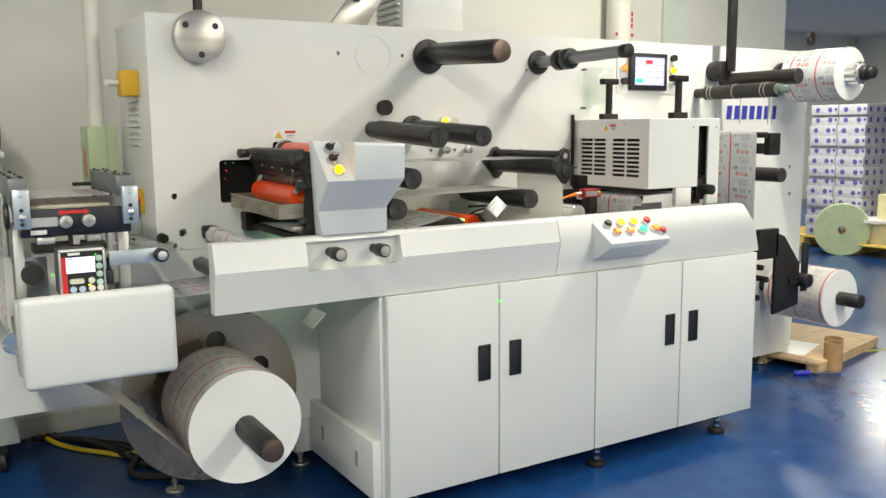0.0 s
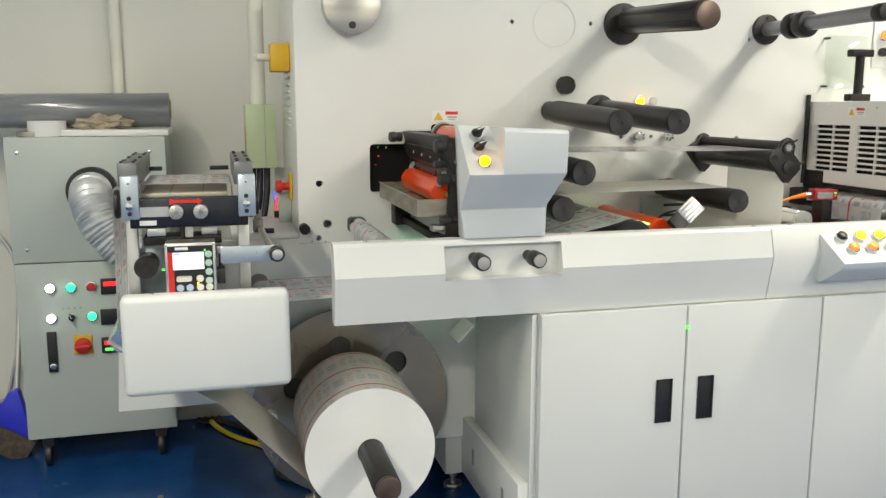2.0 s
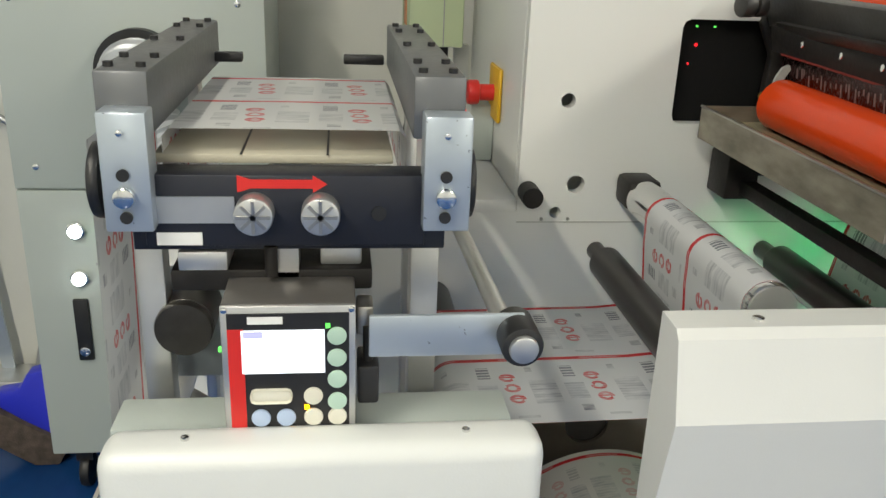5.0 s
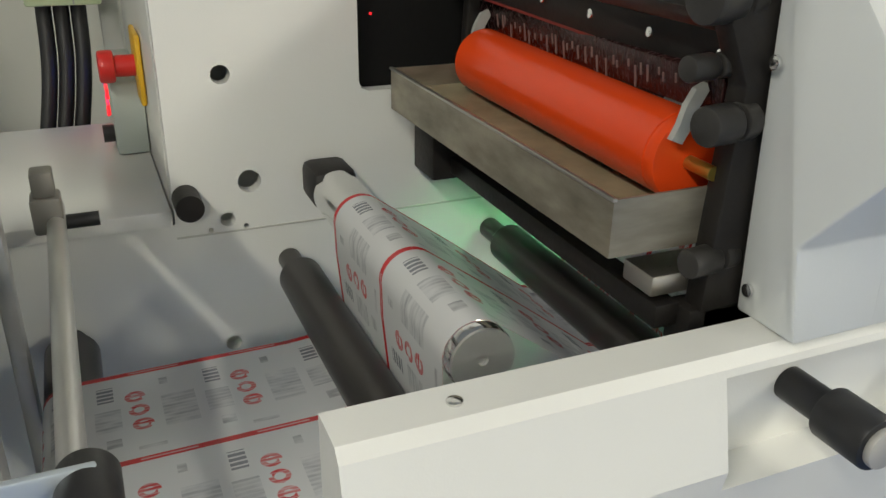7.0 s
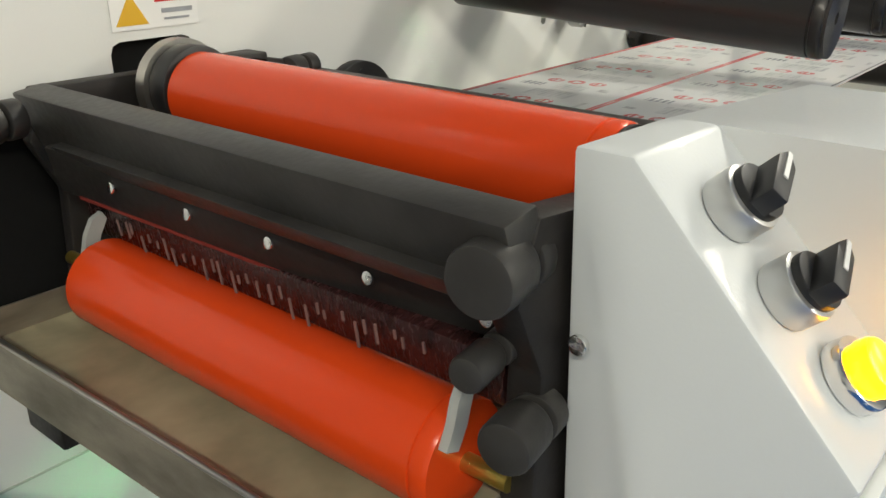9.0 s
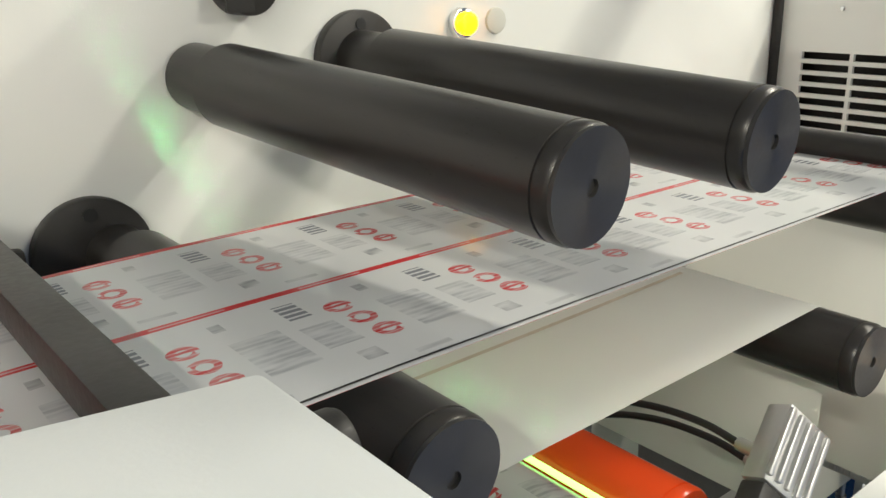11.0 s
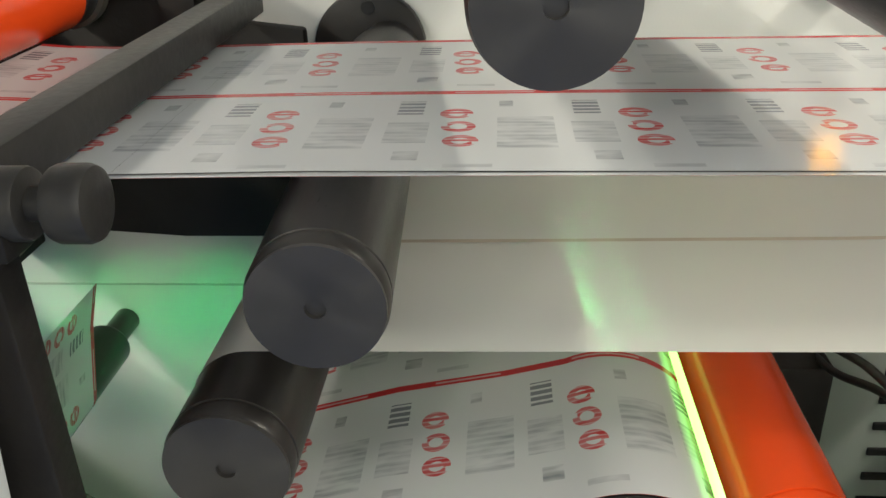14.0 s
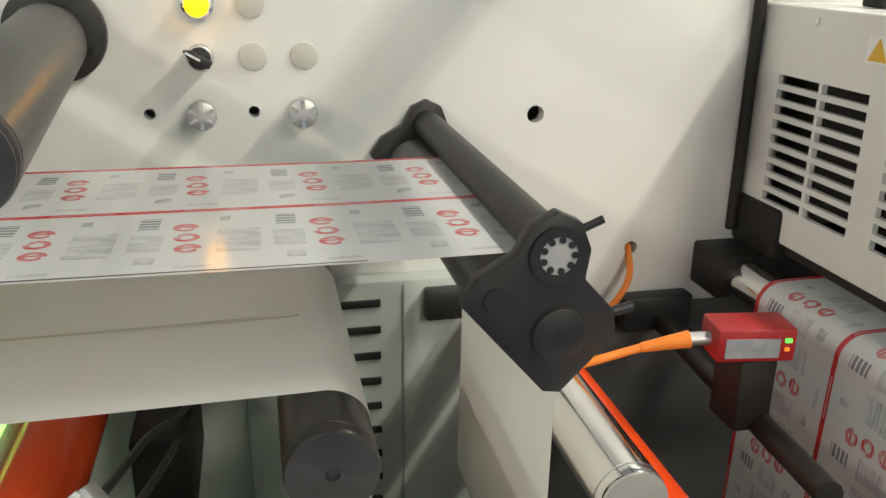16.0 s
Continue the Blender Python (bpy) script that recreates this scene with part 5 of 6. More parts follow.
gb = part("guide_body", merge(bx(-0.535, -0.282, -0.478, -0.44, 1.072, 1.140, 0.002), bx(-0.548, -0.262, -0.470, -0.40, 1.066, 1.105, 0.002)), mat("navy_black_plate", (0.018, 0.020, 0.030), 0.4, 0.2), wg, "dark guide body plate")
for kx in (-0.437, -0.378):
    k = part("clamp_knob", cyl((kx, -0.477, 1.107), (kx, -0.500, 1.107), 0.0175, 36, 0.002), ALU, gb, "turned aluminium clamp knob")
    for i in range(4):
        part("knob_spoke", turned(bx(-0.0015, 0.0015, -0.5015, -0.4985, -0.015, 0.015), Matrix.Translation((kx, 0, 1.107)) @ Matrix.Rotation(math.pi * i / 4, 4, "Y")), STEEL, k)
part("arrow_mark", merge(bx(-0.440, -0.385, -0.4795, -0.478, 1.128, 1.136), prism([(-0.385, 1.124), (-0.385, 1.140), (-0.372, 1.132)], "y", -0.4795, -0.478), prism([(-0.452, 1.124), (-0.440, 1.128), (-0.440, 1.136), (-0.452, 1.140)], "y", -0.4795, -0.478)), REDP, gb, "red direction arrow")
part("name_plate", bx(-0.525, -0.455, -0.4795, -0.478, 1.095, 1.120), ALU, gb)
part("name_plate", bx(-0.525, -0.485, -0.4795, -0.478, 1.074, 1.086), PAPER, gb)
part("body_hole", cyl((-0.325, -0.477, 1.104), (-0.325, -0.4795, 1.104), 0.007, 16), BLACK, gb)
part("sensor_fork", bx(-0.355, -0.30, -0.05, -0.03, 1.178, 1.19, 0.002), BLACK, wg)
part("sensor_fork", bx(-0.535, -0.49, -0.05, -0.03, 1.178, 1.19, 0.002), BLACK, wg)
part("splice_table", bx(-0.532, -0.31, -0.438, -0.12, 1.140, 1.149, 0.002), mat("old_beige_plate", (0.45, 0.42, 0.33), 0.5, var=0.12), wg, "beige splice table")
for sx in (-0.452, -0.372):
    part("table_seam", turned(bx(-0.001, 0.001, -0.4385, -0.14, 1.1488, 1.1498), Matrix.Translation((sx, 0, 0))), BLACK, wg)
solid("guided_web", strip([(-0.525, 1.10), (-0.523, 1.165), (-0.517, 1.172), (-0.42, 1.1725), (-0.304, 1.172), (-0.298, 1.165), (-0.296, 1.10)], -0.435, -0.135), WEB, "printed label web lying between the guide arms", "label web")
solid("web_to_guide", strip([(-0.597, 0.79), (-0.592, 1.0), (-0.590, 1.16)], -0.435, -0.135), WEB, "printed label web rising to the web guide", "label web")
for dims in ((-0.51, -0.465, -0.47, -0.40, 1.045, 1.064, 0.002), (-0.42, -0.40, -0.46, -0.43, 1.03, 1.066), (-0.38, -0.34, -0.45, -0.40, 1.042, 1.064, 0.003)):
    part("lower_block", bx(*dims), ALU, wg)
part("post_block", merge(bx(-0.52, -0.33, -0.46, -0.38, 1.020, 1.042, 0.003), cyl((-0.425, -0.47, 1.04), (-0.425, -0.47, 1.07), 0.006, 12)), CASTB, wg)
part("grey_plate", bx(-0.562, -0.475, -0.335, -0.325, 0.86, 0.995, 0.003), BLADE, wg)
roller(-0.522, 0.955, -0.02, -0.41, 0.030, ROLLER, wg, 1, "guide_roller", None, "black guide roller", 0.03, 0.6)
roller(-0.222, 0.822, -0.001, -0.44, 0.030, ROLLER, wg, 1, "guide_roller", None, "black guide roller", 0.03, 0.6)
roller(-0.585, 0.775, -0.001, -0.455, 0.030, CHROME, wg, 1, "chrome_roller", None, "chrome web roller", 0.02, 0.6)
part("guide_box", bx(-0.58, -0.19, -0.50, -0.44, 0.69, 0.895, 0.004), GREYB, wg)
pn = part("front_panel", bx(-0.575, -0.172, -0.576, -0.519, 0.662, 0.914, 0.018, 4), CABW, wg, "white rounded front panel")
for sx in (-0.50, -0.245):
    screw(pn, (sx, -0.549, 0.914), (0, 0, 1), 0.004, 0.003)
part("knob_blade", bx(-0.335, -0.19, -0.522, -0.516, 0.978, 1.020, 0.002), BLADE, wg, "pale steel blade")
kb = part("lock_knob", merge(cyl((-0.197, -0.500, 1.000), (-0.197, -0.552, 1.000), 0.0195, 32, 0.003)), BLACK, wg, "black lock knob")
part("knob_cap", cyl((-0.197, -0.551, 1.000), (-0.197, -0.558, 1.000), 0.0135, 28, 0.002), ALU, kb)
part("tie_rod", cyl((-0.205, -0.500, 1.000), (-0.213, -0.002, 0.995), 0.0095, 16), ALU, wg)
part("rod_head", merge(bx(-0.234, -0.204, -0.065, -0.03, 0.985, 1.025, 0.004), bx(-0.230, -0.208, -0.062, -0.034, 1.025, 1.052, 0.003)), mat("dull_grey_steel", (0.22, 0.21, 0.19), 0.5, 0.4), wg, "grey steel rod clamp")
part("rod_tip", cyl((-0.215, -0.03, 0.985), (-0.17, -0.03, 0.985), 0.008, 14), BLACK, wg)
part("status_led", bx(-0.480, -0.472, -0.46, -0.455, 0.955, 0.959), LEDG, wg)

mon = thing("inspection_controller", (-0.41, -0.50, 0.905), "small inspection controller with a lit screen and round keys", "controller")
part("controller_case", bx(-0.467, -0.347, -0.522, -0.43, 0.905, 1.034, 0.003), mat("dark_alu_case", (0.16, 0.15, 0.14), 0.4, 0.5), mon)
part("face_frame", bx(-0.467, -0.347, -0.527, -0.5225, 0.905, 1.034, 0.002), ALU, mon)
fc = part("face_panel", bx(-0.461, -0.353, -0.5285, -0.5270, 0.912, 1.027), BLACK, mon)
part("red_edge", bx(-0.461, -0.447, -0.5292, -0.5284, 0.912, 1.012), REDP, fc, "red stripe")
part("maker_mark", bx(-0.443, -0.412, -0.5292, -0.5284, 1.017, 1.024), PAPER, fc)
part("display", bx(-0.449, -0.375, -0.5298, -0.5284, 0.968, 1.011), SCRW, fc, "lit white display")
part("display_mark", bx(-0.447, -0.430, -0.5304, -0.5297, 1.004, 1.010), SCRL, fc)
MINT = mat("mint_key", (0.48, 0.66, 0.55), 0.5)
CREAMK = mat("cream_key", (0.72, 0.70, 0.60), 0.5)
BLUEK = mat("pale_blue_key", (0.42, 0.52, 0.70), 0.5)
for kx, kz, km in ((-0.364, 1.005, MINT), (-0.364, 0.983, MINT), (-0.364, 0.961, MINT), (-0.364, 0.938, MINT), (-0.364, 0.922, CREAMK), (-0.386, 0.944, CREAMK), (-0.386, 0.922, CREAMK), (-0.411, 0.922, BLUEK), (-0.434, 0.922, BLUEK)):
    part("key", cyl((kx, -0.528, kz), (kx, -0.5315, kz), 0.0088, 20, 0.001), km, fc)
part("key", bx(-0.443, -0.405, -0.5315, -0.528, 0.938, 0.952, 0.005), CREAMK, fc)
part("key_led", bx(-0.374, -0.370, -0.530, -0.528, 1.013, 1.017), LEDG, fc)
part("key_led", bx(-0.394, -0.390, -0.530, -0.528, 0.930, 0.934), LAMPY, fc)
for sx in (-0.463, -0.351):
    for sz in (0.909, 1.030):
        screw(mon, (sx, -0.527, sz), (0, -1, 0), 0.003, 0.002)
part("side_plug", merge(bx(-0.345, -0.325, -0.515, -0.47, 0.925, 0.965, 0.003), cyl((-0.335, -0.50, 0.965), (-0.335, -0.50, 1.0), 0.005, 12)), BLACK, mon)
part("side_plug", bx(-0.346, -0.33, -0.50, -0.47, 0.99, 1.02, 0.003), STEEL, mon)

# ---- switches and boxes on the press's end ----
ends = thing("end_switches", (-0.1, 0.25, 1.0), "yellow rotary switch and red stop button on the press end", "switches")
part("switch_body", merge(bx(-0.155, -0.093, 0.13, 0.21, 1.475, 1.565, 0.006)), YEL, ends, "yellow switch housing")
part("switch_handle", cyl((-0.155, 0.17, 1.52), (-0.20, 0.15, 1.52), 0.012, 16, 0.002), PVC, ends)
part("stop_base", bx(-0.100, -0.093, 0.16, 0.25, 1.055, 1.145, 0.003), YEL, ends)
part("stop_button", merge(cyl((-0.10, 0.205, 1.10), (-0.125, 0.205, 1.10), 0.014, 20), cyl((-0.125, 0.205, 1.10), (-0.145, 0.205, 1.10), 0.021, 24, 0.004)), REDP, ends, "red stop button")
m2 = part("meter", bx(-0.135, -0.093, 0.22, 0.46, 0.976, 1.075, 0.004), GREYB, ends, "grey meter with lit digits")
part("digits", bx(-0.1375, -0.1345, 0.36, 0.44, 1.035, 1.062), LEDB, m2)
part("digits", bx(-0.1385, -0.1345, 0.27, 0.34, 1.042, 1.056), LEDR, m2)
part("digits", bx(-0.1385, -0.1345, 0.30, 0.37, 1.012, 1.026), LEDR, m2)
part("digits", bx(-0.1385, -0.1345, 0.38, 0.40, 0.99, 1.0), LEDR, m2)
part("meter_cap", cyl((-0.135, 0.25, 1.0), (-0.150, 0.25, 1.0), 0.012, 16), BLACK, ends)
jb = thing("junction_box", (-0.175, 0.5, 1.14), "pale green junction box with a white conduit", "junction box")
part("box", bx(-0.228, -0.122, 0.44, 0.62, 1.145, 1.372, 0.004), GREENB, jb)
part("lid_seam", bx(-0.162, -0.160, 0.4385, 0.4405, 1.147, 1.370), LABELG, jb)
part("conduit", cyl((-0.178, 0.53, 1.372), (-0.178, 0.53, 2.95), 0.028, 24), PVC, jb)
part("conduit_label", bx(-0.2295, -0.2275, 0.50, 0.55, 1.18, 1.29), mat("orange_label", (0.65, 0.25, 0.10), 0.5), jb)
part("door_strip", bx(-0.125, -0.095, 0.535, 0.56, 0.98, 1.14, 0.002), WHITE, jb)
for cx in (-0.205, -0.18, -0.155):
    cable("box_cable", [(cx, 0.5, 1.145), (cx - 0.005, 0.48, 1.05), (cx - 0.03, 0.45, 0.9), (cx - 0.04, 0.45, 0.6)], 0.012, BLACK, jb)
top = thing("top_motor_box", (1.0, 0.25, 1.7455), "white ribbed box and open cover on the press top", "motor box")
part("box", bx(0.95, 1.24, 0.10, 0.34, 1.7460, 1.95, 0.004), WHITE, top)
for i in range(6):
    part("rib", bx(0.935, 0.95, 0.12, 0.32, 1.775 + i * 0.026, 1.785 + i * 0.026, 0.002), ALU, top)
part("open_cover", prism([(0.64, 1.7465), (0.80, 1.7465), (0.89, 1.88), (0.74, 1.88)], "y", 0.16, 0.17, 0.002), STEEL, top)
part("cover_knob", cyl((0.77, 0.155, 1.86), (0.77, 0.155, 1.90), 0.014, 16), BLACK, top)
pipe = solid("wall_conduit", merge(cyl((-0.706, 1.035, 1.25), (-0.706, 1.035, 2.99), 0.022, 20)), PVC, "white conduit on the back wall", "conduit")
duct = solid("wall_pipe", merge(cyl((2.92, 0.97, 0.3), (2.92, 0.97, 2.99), 0.075, 32)), PVC, "white pipe with red print on the wall", "pipe")
solid("pipe_print", merge(bx(2.855, 2.875, 0.918, 0.924, 1.90, 1.92), bx(2.955, 2.985, 0.908, 0.914, 1.90, 1.915), *[bx(2.962, 2.978, 0.908, 0.914, 1.95 + 0.035 * i, 1.975 + 0.035 * i) for i in range(3)]), REDP, "red bars printed on the pipe", "pipe print")
solid("loose_edging", merge(bx(0.56, 0.70, 0.04, 0.05, 1.7475, 1.752)), STEEL, "thin steel edging on the press top", "edging")

# ---- treater cabinet beyond the guide ----
tc = thing("treater_cabinet", (-0.79, 0.8, 0.0), "grey green treater cabinet with lit lamps and a main switch", "control cabinet")
part("upper_case", bx(-1.06, -0.515, 0.63, 1.03, 0.800, 1.255, 0.004), GREYB, tc)
part("lower_case", bx(-1.06, -0.525, 0.632, 1.03, 0.125, 0.796, 0.004), GREYB, tc)
for cx in (-1.0, -0.59):
    for cy in (0.69, 0.96):
        part("castor", merge(cyl((cx - 0.012, cy, 0.045), (cx + 0.012, cy, 0.045), 0.045, 24, 0.005), bx(cx - 0.02, cx + 0.02, cy - 0.02, cy + 0.02, 0.08, 0.126)), BLACK, tc)
for lx, lz, lm in ((-0.943, 0.705, LAMPW), (-0.872, 0.705, LAMPG), (-0.801, 0.705, REDP), (-0.946, 0.592, LAMPW), (-0.805, 0.592, LAMPG)):
    push_lamp(tc, (lx, 0.632, lz), (0, -1, 0), lm, 0.016, "")
selector(tc, (-0.875, 0.632, 0.592), (0, -1, 0), 20, 0.014)
for dx in (-0.03, -0.01, 0.01, 0.03):
    part("scale_mark", bx(-0.875 + dx - 0.004, -0.875 + dx + 0.004, 0.6300, 0.6325, 0.622, 0.627), LABELG, tc)
for mx_, mz, mm in ((-0.735, 0.702, LEDR), (-0.742, 0.585, BLACK), (-0.745, 0.476, LEDR)):
    b2 = part("panel_meter", bx(mx_ - 0.035, mx_ + 0.035, 0.622, 0.633, mz - 0.03, mz + 0.03, 0.003), BLACK, tc)
    if mm is LEDR:
        part("digits", bx(mx_ - 0.024, mx_ + 0.024, 0.6205, 0.6225, mz + 0.002, mz + 0.018), LEDR, b2)
part("digits", bx(-0.768, -0.722, 0.6205, 0.6225, 0.456, 0.466), LEDG, tc)
part("switch_plate", bx(-0.877, -0.811, 0.627, 0.632, 0.446, 0.520, 0.003), YEL, tc)
part("switch_grip", merge(cyl((-0.844, 0.628, 0.48), (-0.844, 0.612, 0.48), 0.030, 28, 0.004), bx(-0.872, -0.816, 0.595, 0.613, 0.472, 0.488, 0.005)), REDP, tc, "red rotary main switch")
part("door_latch", bx(-0.968, -0.935, 0.622, 0.633, 0.385, 0.540, 0.003), BLACK, tc)
part("latch_button", cyl((-0.951, 0.623, 0.41), (-0.951, 0.616, 0.41), 0.012, 18, 0.002), CHROME, tc)
for sx, sz in ((-1.02, 1.20), (-0.57, 1.20), (-1.01, 0.85), (-0.57, 0.85)):
    screw(tc, (sx, 0.63, sz), (0, -1, 0), 0.007, 0.003)
part("side_stop", cyl((-0.66, 0.632, 0.589), (-0.66, 0.615, 0.589), 0.018, 20, 0.003), YEL, tc)
ductm = thing("foil_duct", (-0.76, 0.5, 0.8), "crumpled foil exhaust duct from the treater cabinet", "duct")
part("duct_collar", ring((-0.775, 0.63, 1.06), (0, -1, 0), 0.088, 0.07, 0.03, 36), BLACK, ductm)
dpts = [(-0.775, 0.62, 1.06), (-0.775, 0.54, 1.055), (-0.755, 0.48, 1.0), (-0.71, 0.46, 0.91), (-0.62, 0.46, 0.83), (-0.50, 0.48, 0.80)]
dbm = bmesh.new()
prev = None
fine_pts = []
for a, b in zip(dpts, dpts[1:]):
    for k in range(14):
        fine_pts.append(Vector(a).lerp(Vector(b), k / 14))
sm = [fine_pts[0]] + [(fine_pts[max(0, i - 6)] + fine_pts[i] + fine_pts[min(len(fine_pts) - 1, i + 6)]) / 3 for i in range(1, len(fine_pts) - 1)] + [fine_pts[-1]]
for i, p in enumerate(sm):
    d = (sm[min(i + 1, len(sm) - 1)] - sm[max(i - 1, 0)]).normalized()
    q = d.to_track_quat("Z", "Y")
    r = 0.068 + (0.004 if i % 2 else -0.004) + rng.random() * 0.002
    lp = [dbm.verts.new(p + q @ Vector((r * math.cos(2 * math.pi * j / 26), r * math.sin(2 * math.pi * j / 26), 0))) for j in range(26)]
    if prev:
        for j in range(26):
            dbm.faces.new((prev[j], prev[(j + 1) % 26], lp[(j + 1) % 26], lp[j]))
    prev = lp
part("duct_hose", dbm, FOIL, ductm)

# things on the cabinet's top
fr = thing("film_roll", (-0.85, 0.82, 1.285), "dark roll wrapped in clear film lying on the cabinet", "film roll")
fb = cyl((-1.25, 0.82, 1.345), (-0.50, 0.82, 1.352), 0.064, 40, 0.004)
for v in fb.verts:
    v.co += Vector((0, noise.noise(v.co * 9) * 0.006, noise.noise(v.co * 11) * 0.004))
part("wrapped_roll", fb, FILMW, fr)
part("roll_core", ring((-0.499, 0.82, 1.352), (1, 0, 0), 0.04, 0.03, 0.002), CARDB, fr)
solid("foam_sheet", bx(-0.87, -0.50, 0.64, 0.96, 1.256, 1.280, 0.006), PAPER, "white foam sheet lying on the cabinet", "foam sheet")
rag_bm = bmesh.new()
bmesh.ops.create_icosphere(rag_bm, subdivisions=4, radius=1)
for v in rag_bm.verts:
    n3 = noise.noise(v.co * 2.2) * 0.5 + noise.noise(v.co * 6) * 0.22
    v.co = Vector((-0.735 + v.co.x * 0.09 * (1 + n3), 0.72 + v.co.y * 0.05 * (1 + n3), 1.302 + max(v.co.z, -0.75) * 0.028 * (1 + n3)))
solid("cotton_rag", rag_bm, RAG, "crumpled stained cotton rag on the cabinet", "rag")
tp = thing("tape_roll", (-0.93, 0.70, 1.256), "roll of white tape lying on the cabinet", "tape roll")
part("tape", ring((-0.925, 0.70, 1.2565), (0, 0, 1), 0.065, 0.038, 0.055, 40), PAPER, tp)
part("tape_edge", ring((-0.975, 0.69, 1.2565), (0, 0, 1), 0.05, 0.03, 0.018, 36), STEEL, tp)

# ---- broom and shelf by the wall ----
brm = thing("floor_broom", (-1.2, 0.9, 0.0), "blue floor broom with dark bristles leaning on the wall", "broom")
part("handle", cyl((-1.135, 0.83, 0.20), (-1.09, 1.03, 1.02), 0.011, 16), ALU, brm)
part("broom_head", prism([(-1.155, 0.265), (-1.115, 0.275), (-1.095, 0.17), (-1.055, 0.105), (-1.085, 0.055), (-1.25, 0.18), (-1.24, 0.21), (-1.18, 0.22)], "y", 0.785, 0.835, 0.008), BLUEP, brm)
part("bristles", prism([(-1.26, 0.18), (-1.065, 0.06), (-1.10, 0.0), (-1.16, 0.0), (-1.305, 0.10)], "y", 0.77, 0.85, 0.006), BRIST, brm)
dp = thing("dustpan_stand", (-1.3, 0.95, 0.0), "steel long handled dustpan standing by the wall", "dustpan")
part("pan", bx(-1.42, -1.15, 0.92, 1.03, 0.0, 0.17, 0.008), ALU, dp)
part("pan_strip", prism([(-1.30, 0.165), (-1.265, 0.165), (-1.32, 0.88), (-1.36, 0.88)], "y", 1.0, 1.008), BLADE, dp)
cable("pan_handle", [(-1.20, 0.98, 0.16), (-1.13, 1.0, 0.55), (-1.18, 1.02, 0.84), (-1.30, 1.02, 0.90), (-1.42, 1.02, 0.90)], 0.009, ALU, dp)
structure("skirting", bx(-3.5, 4.6, 1.045, 1.0595, 0, 0.09, 0.003), mat("grey_skirting", (0.55, 0.54, 0.49), 0.6), "low grey wall skirting", "skirting")

# ---- cables and floor clutter ----
cable("floor_cable", [(-0.42, 1.0, 0.02), (-0.36, 0.85, 0.012), (-0.22, 0.66, 0.012), (-0.12, 0.58, 0.012), (-0.05, 0.72, 0.02), (-0.02, 0.6, 0.2)], 0.010, YELC, None, "yellow cable lying on the blue floor", "cable")
for k in range(4):
    cable("floor_cable", [(-0.46 + 0.03 * k, 0.98, 0.02), (-0.30 + 0.02 * k, 0.90 - 0.04 * k, 0.014), (-0.16, 0.74 - 0.05 * k, 0.016), (-0.02, 0.62 - 0.08 * k, 0.02), (0.10, 0.5, 0.1)], 0.011, BLACK, None, "black cable lying under the press", "cable")
cable("floor_cable", [(-0.10, 0.50, 0.02), (-0.16, 0.36, 0.014), (-0.08, 0.26, 0.016), (0.05, 0.24, 0.016), (0.16, 0.30, 0.03)], 0.014, BLACK, None, "thick black hose looped on the floor", "cable")

ply = thing("plywood_sheet", (3.75, 0.15, 0.0), "pale plywood sheet on battens on the floor", "plywood sheet")
rot = Matrix.Translation((3.70, 0.18, 0)) @ pose(0, 0, 0, 0, 0, 12)
part("sheet", turned(bx(-0.45, 0.42, -0.32, 0.36, 0.045, 0.062, 0.002), rot), WOOD, ply)
for by in (-0.28, 0.02, 0.30):
    part("batten", turned(bx(-0.44, 0.41, by - 0.035, by + 0.035, 0.0, 0.0448, 0.003), rot), WOOD, ply)
for tx, ty in ((3.49, -0.20), (3.58, -0.14)):
    solid("cardboard_core", merge(ring((tx, ty, 0.0), (0, 0, 1), 0.050, 0.043, 0.155, 36)), CARDB, "brown cardboard core standing on the floor", "cardboard core", "cardboard cores")
sd = thing("screwdriver", (3.3, -0.22, 0.0), "screwdriver with a blue handle lying on the floor", "screwdriver")
part("grip", cyl((3.20, -0.165, 0.014), (3.28, -0.205, 0.014), 0.014, 16, 0.004), BLUEP, sd)
part("blade", cyl((3.28, -0.205, 0.014), (3.44, -0.285, 0.009), 0.004, 10), CHROME, sd)
solid("paper_scrap", turned(bx(-0.16, 0.16, -0.09, 0.09, 0.0625, 0.064), Matrix.Translation((3.52, 0.06, 0)) @ pose(0, 0, 0, 0, 0, 20)), PAPER, "sheet of white paper on the plywood", "paper sheet")
rg2 = bmesh.new()
bmesh.ops.create_icosphere(rg2, subdivisions=3, radius=1)
for v in rg2.verts:
    n3 = noise.noise(v.co * 2.7) * 0.6
    v.co = Vector((3.52 + v.co.x * 0.09 * (1 + n3), 0.25 + v.co.y * 0.08 * (1 + n3), 0.062 + max(0, v.co.z + 0.3) * 0.07 * (1 + n3)))
solid("grey_rag", rg2, mat("grey_cloth", (0.16, 0.18, 0.21), 0.9, var=0.3, scale=30, bump=0.4), "crumpled grey rag on the plywood", "rag")

# ---- far stock: pallets, cartons, paper rolls ----
def pallet(x, y, w, d):
    p = thing("pallet", (x, y, 0), "yellow painted wooden pallet on the floor", "pallet", "pallets")
    for i in range(6):
        part("deck_board", bx(x - w / 2 + i * w / 5.5, x - w / 2 + i * w / 5.5 + w / 8, y - d / 2, y + d / 2, 0.11, 0.13, 0.003), PALY, p)
    for by in (-d / 2 + 0.05, 0, d / 2 - 0.05):
        part("bearer", bx(x - w / 2, x + w / 2, y + by - 0.045, y + by + 0.045, 0.0, 0.1095, 0.004), PALY, p)
    return p


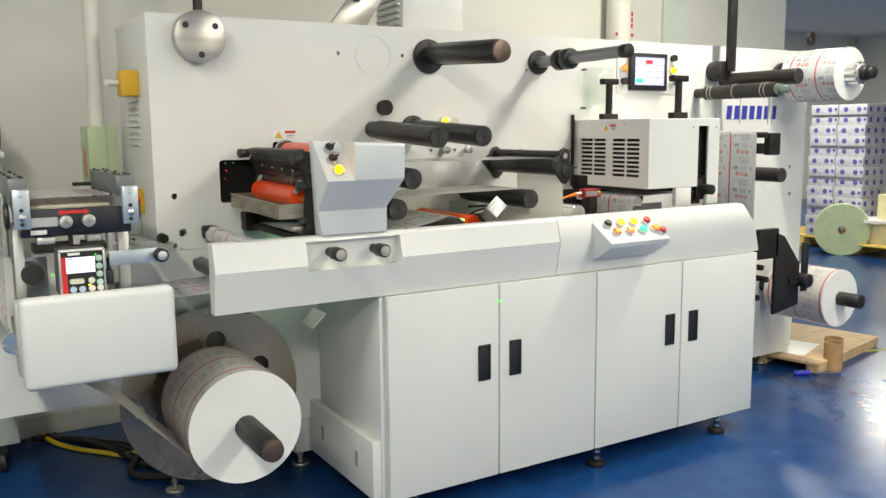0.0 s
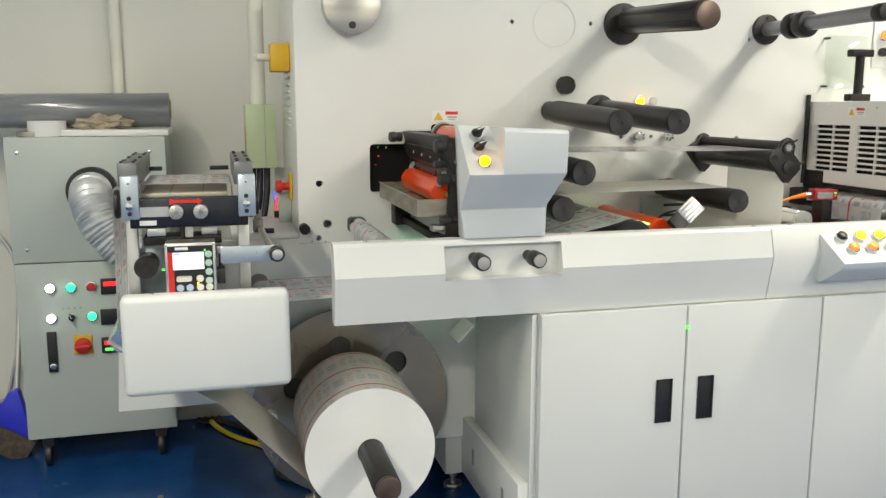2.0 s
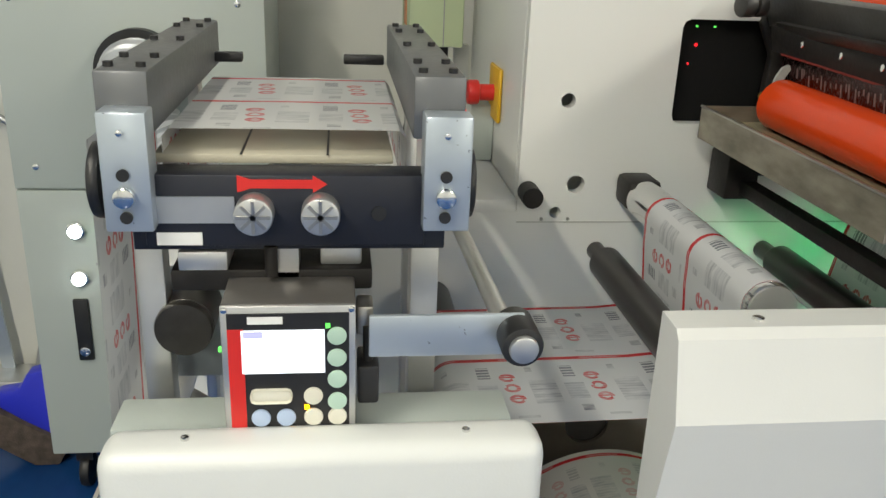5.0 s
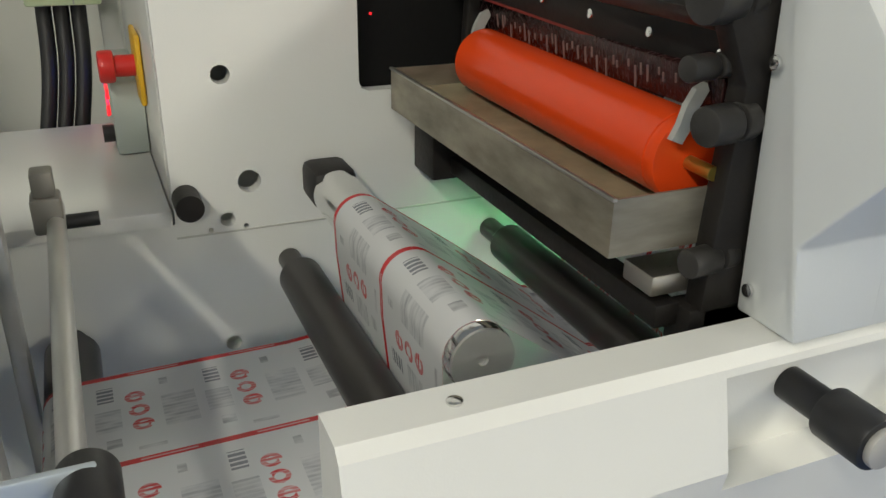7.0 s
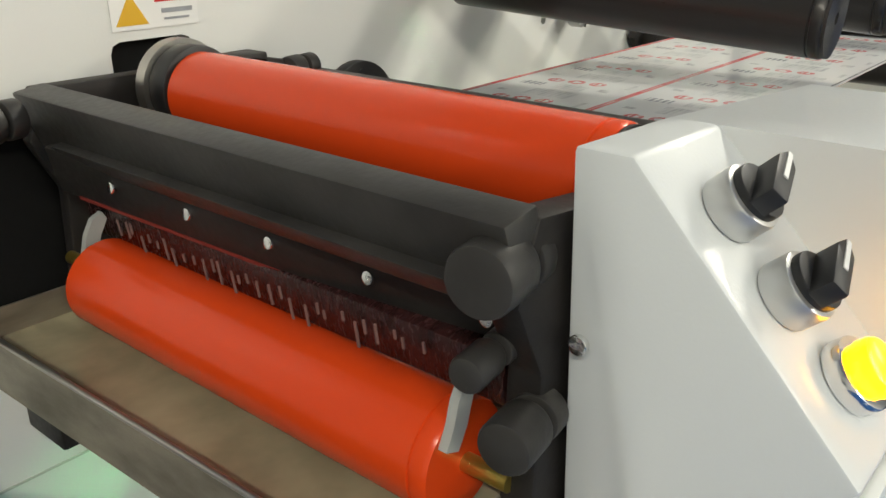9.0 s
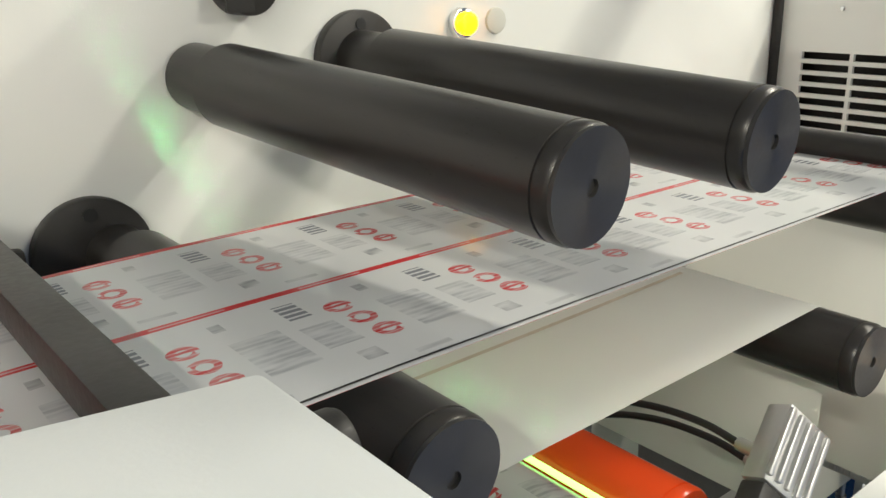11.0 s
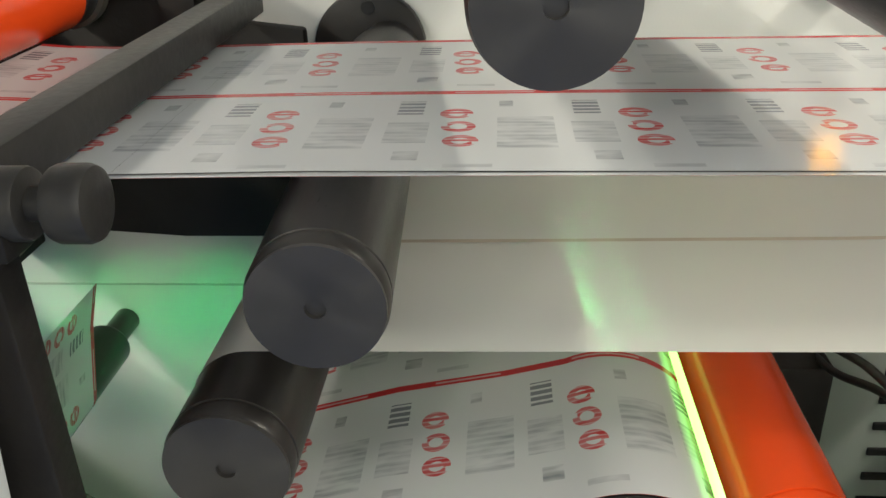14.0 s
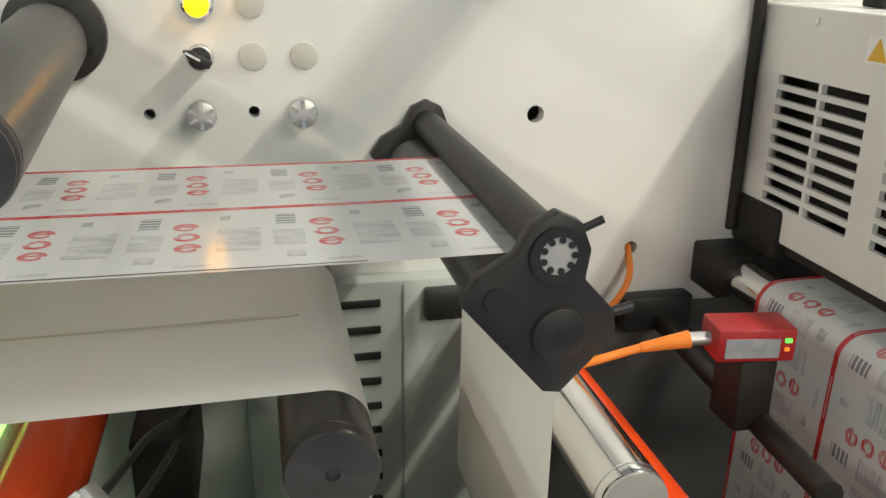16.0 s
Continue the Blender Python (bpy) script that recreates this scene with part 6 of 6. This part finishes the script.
pallet(8.0, 1.75, 1.1, 1.3)
pallet(8.25, 3.05, 1.2, 1.0)
carton_proto = thing("label_carton", (7.9, 2.85, 0.135), "printed carton with violet marks in a tall stack", "carton", "stacked cartons")
part("carton_box", bx(7.68, 8.12, 2.69, 3.01, 0.135, 0.245, 0.003), CARTW, carton_proto)
for j in range(2):
    part("carton_mark", cyl((7.682, 2.78 + 0.15 * j, 0.19), (7.676, 2.78 + 0.15 * j, 0.19), 0.026, 14), NAVY, carton_proto)
part("carton_mark", bx(7.676, 7.681, 2.70, 2.728, 0.18, 0.21), NAVY, carton_proto)
for i in range(3):
    part("carton_mark", bx(7.72 + 0.13 * i, 7.76 + 0.13 * i, 2.684, 2.689, 0.165, 0.215), NAVY, carton_proto)
for i in range(13):
    for j in range(2):
        if i or j:
            copy_thing(carton_proto, pose(7.9 + 0.012 * ((i * 7) % 3), 2.85 - 0.335 * j + 0.01 * ((i * 5) % 3), 0.135 + 0.111 * i))


def paper_roll(x, y, z0, r, h, m, upright=True, label="", ring_m=None):
    p = thing("paper_roll", (x, y, z0), label, "paper roll", "stored paper rolls")
    if upright:
        part("paper", ring((x, y, z0), (0, 0, 1), r, 0.04, h, 48), m, p)
        part("core", ring((x, y, z0), (0, 0, 1), 0.0405, 0.034, h, 24), CARDB, p)
    else:
        part("paper", ring((x, y, z0 + r), (-0.8, -0.6, 0), r, 0.04, h, 56), m, p)
        part("core", ring((x, y, z0 + r), (-0.8, -0.6, 0), 0.0405, 0.032, h + 0.003, 24), CARDB, p)
    return p


paper_roll(7.45, 2.42, 0.0, 0.27, 0.12, LGREEN, False, "pale green paper roll standing on its rim")
paper_roll(7.60, 2.50, 0.0, 0.265, 0.12, PAPER, False, "white paper roll standing on its rim")
paper_roll(7.75, 2.14, 0.13, 0.20, 0.22, CREAM, True, "cream paper roll lying on a pallet")
paper_roll(7.75, 2.14, 0.352, 0.28, 0.03, PAPER, True, "white paper roll lying on a pile")
paper_roll(7.8, 2.12, 0.384, 0.11, 0.25, CREAM, True, "cream paper roll standing on a pile")
paper_roll(7.75, 1.72, 0.13, 0.20, 0.16, PINK, True, "pink paper roll lying on a pallet")
paper_roll(7.75, 1.72, 0.292, 0.20, 0.16, PINK, True, "pink paper roll lying on a pallet")
paper_roll(7.75, 1.72, 0.454, 0.20, 0.12, CREAM, True, "cream paper roll lying on a pile")
solid("floor_tape", turned(bx(-0.9, 0.9, -0.018, 0.018, 0.0003, 0.0012), Matrix.Translation((4.7, -0.25, 0)) @ pose(0, 0, 0, 0, 0, -14)), mat("worn_yellow_tape", (0.45, 0.45, 0.12), 0.6, var=0.4, scale=20), "worn yellow strap lying on the floor", "strap")
structure("pillar", bx(7.9, 8.3, -0.55, -0.25, 0, 3.0, 0.01), WALLM, "white painted pillar", "pillar")


# ---- what turns ----
def web_place(x):
    """The pose of a web piece whose middle lies at x."""
    for (xa, za), (xb, zb) in zip(WEB_RUN, WEB_RUN[1:]):
        if x <= xb:
            break
    slope = (zb - za) / (xb - xa)
    return pose(x, 0, za + (x - xa) * slope, 0, -math.degrees(math.atan(slope)), 0)


def motions():
    for ob, base, r, spin in TURNING:
        step = min(80.0, math.degrees(WEB_SPEED * 0.1 / r))
        walk(ob, [(0.1 * i, base @ pose(0, 0, 0, 0, spin * step * i, 0)) for i in range(161)])

    # the web's pieces run to the bracket roller and come in anew from the print roller
    loop = PIECE * len(web_pieces)
    for k, ob in enumerate(web_pieces):
        way = [(PIECE * k + WEB_SPEED * f / FPS) % loop for f in range(481)]
        turns = [f for f in range(1, 481) if way[f] < way[f - 1]]
        keyed = sorted({f for f in range(0, 481, 3)} | {f + d for f in turns for d in (-2, -1, 0, 1) if 0 <= f + d <= 480})
        walk(ob, [(f / FPS, web_place(WEB_FROM + way[f])) for f in keyed])

    # unwind disc and roll turn together
    step = math.degrees(WEB_SPEED * 0.1 / 0.182)
    walk(disc, [(0.1 * i, pose(0.06, 0, 0.415, 0, step * i - 24, 0)) for i in range(161)])
    walk(roll, [(0.1 * i, pose(0.045, -0.3, 0.425, 0, step * i, 0)) for i in range(161)])
    step = math.degrees(WEB_SPEED * 0.1 / 0.145)
    walk(rew, [(0.1 * i, pose(3.12, -0.3, 0.49, 0, step * i, 0)) for i in range(161)])


motions()
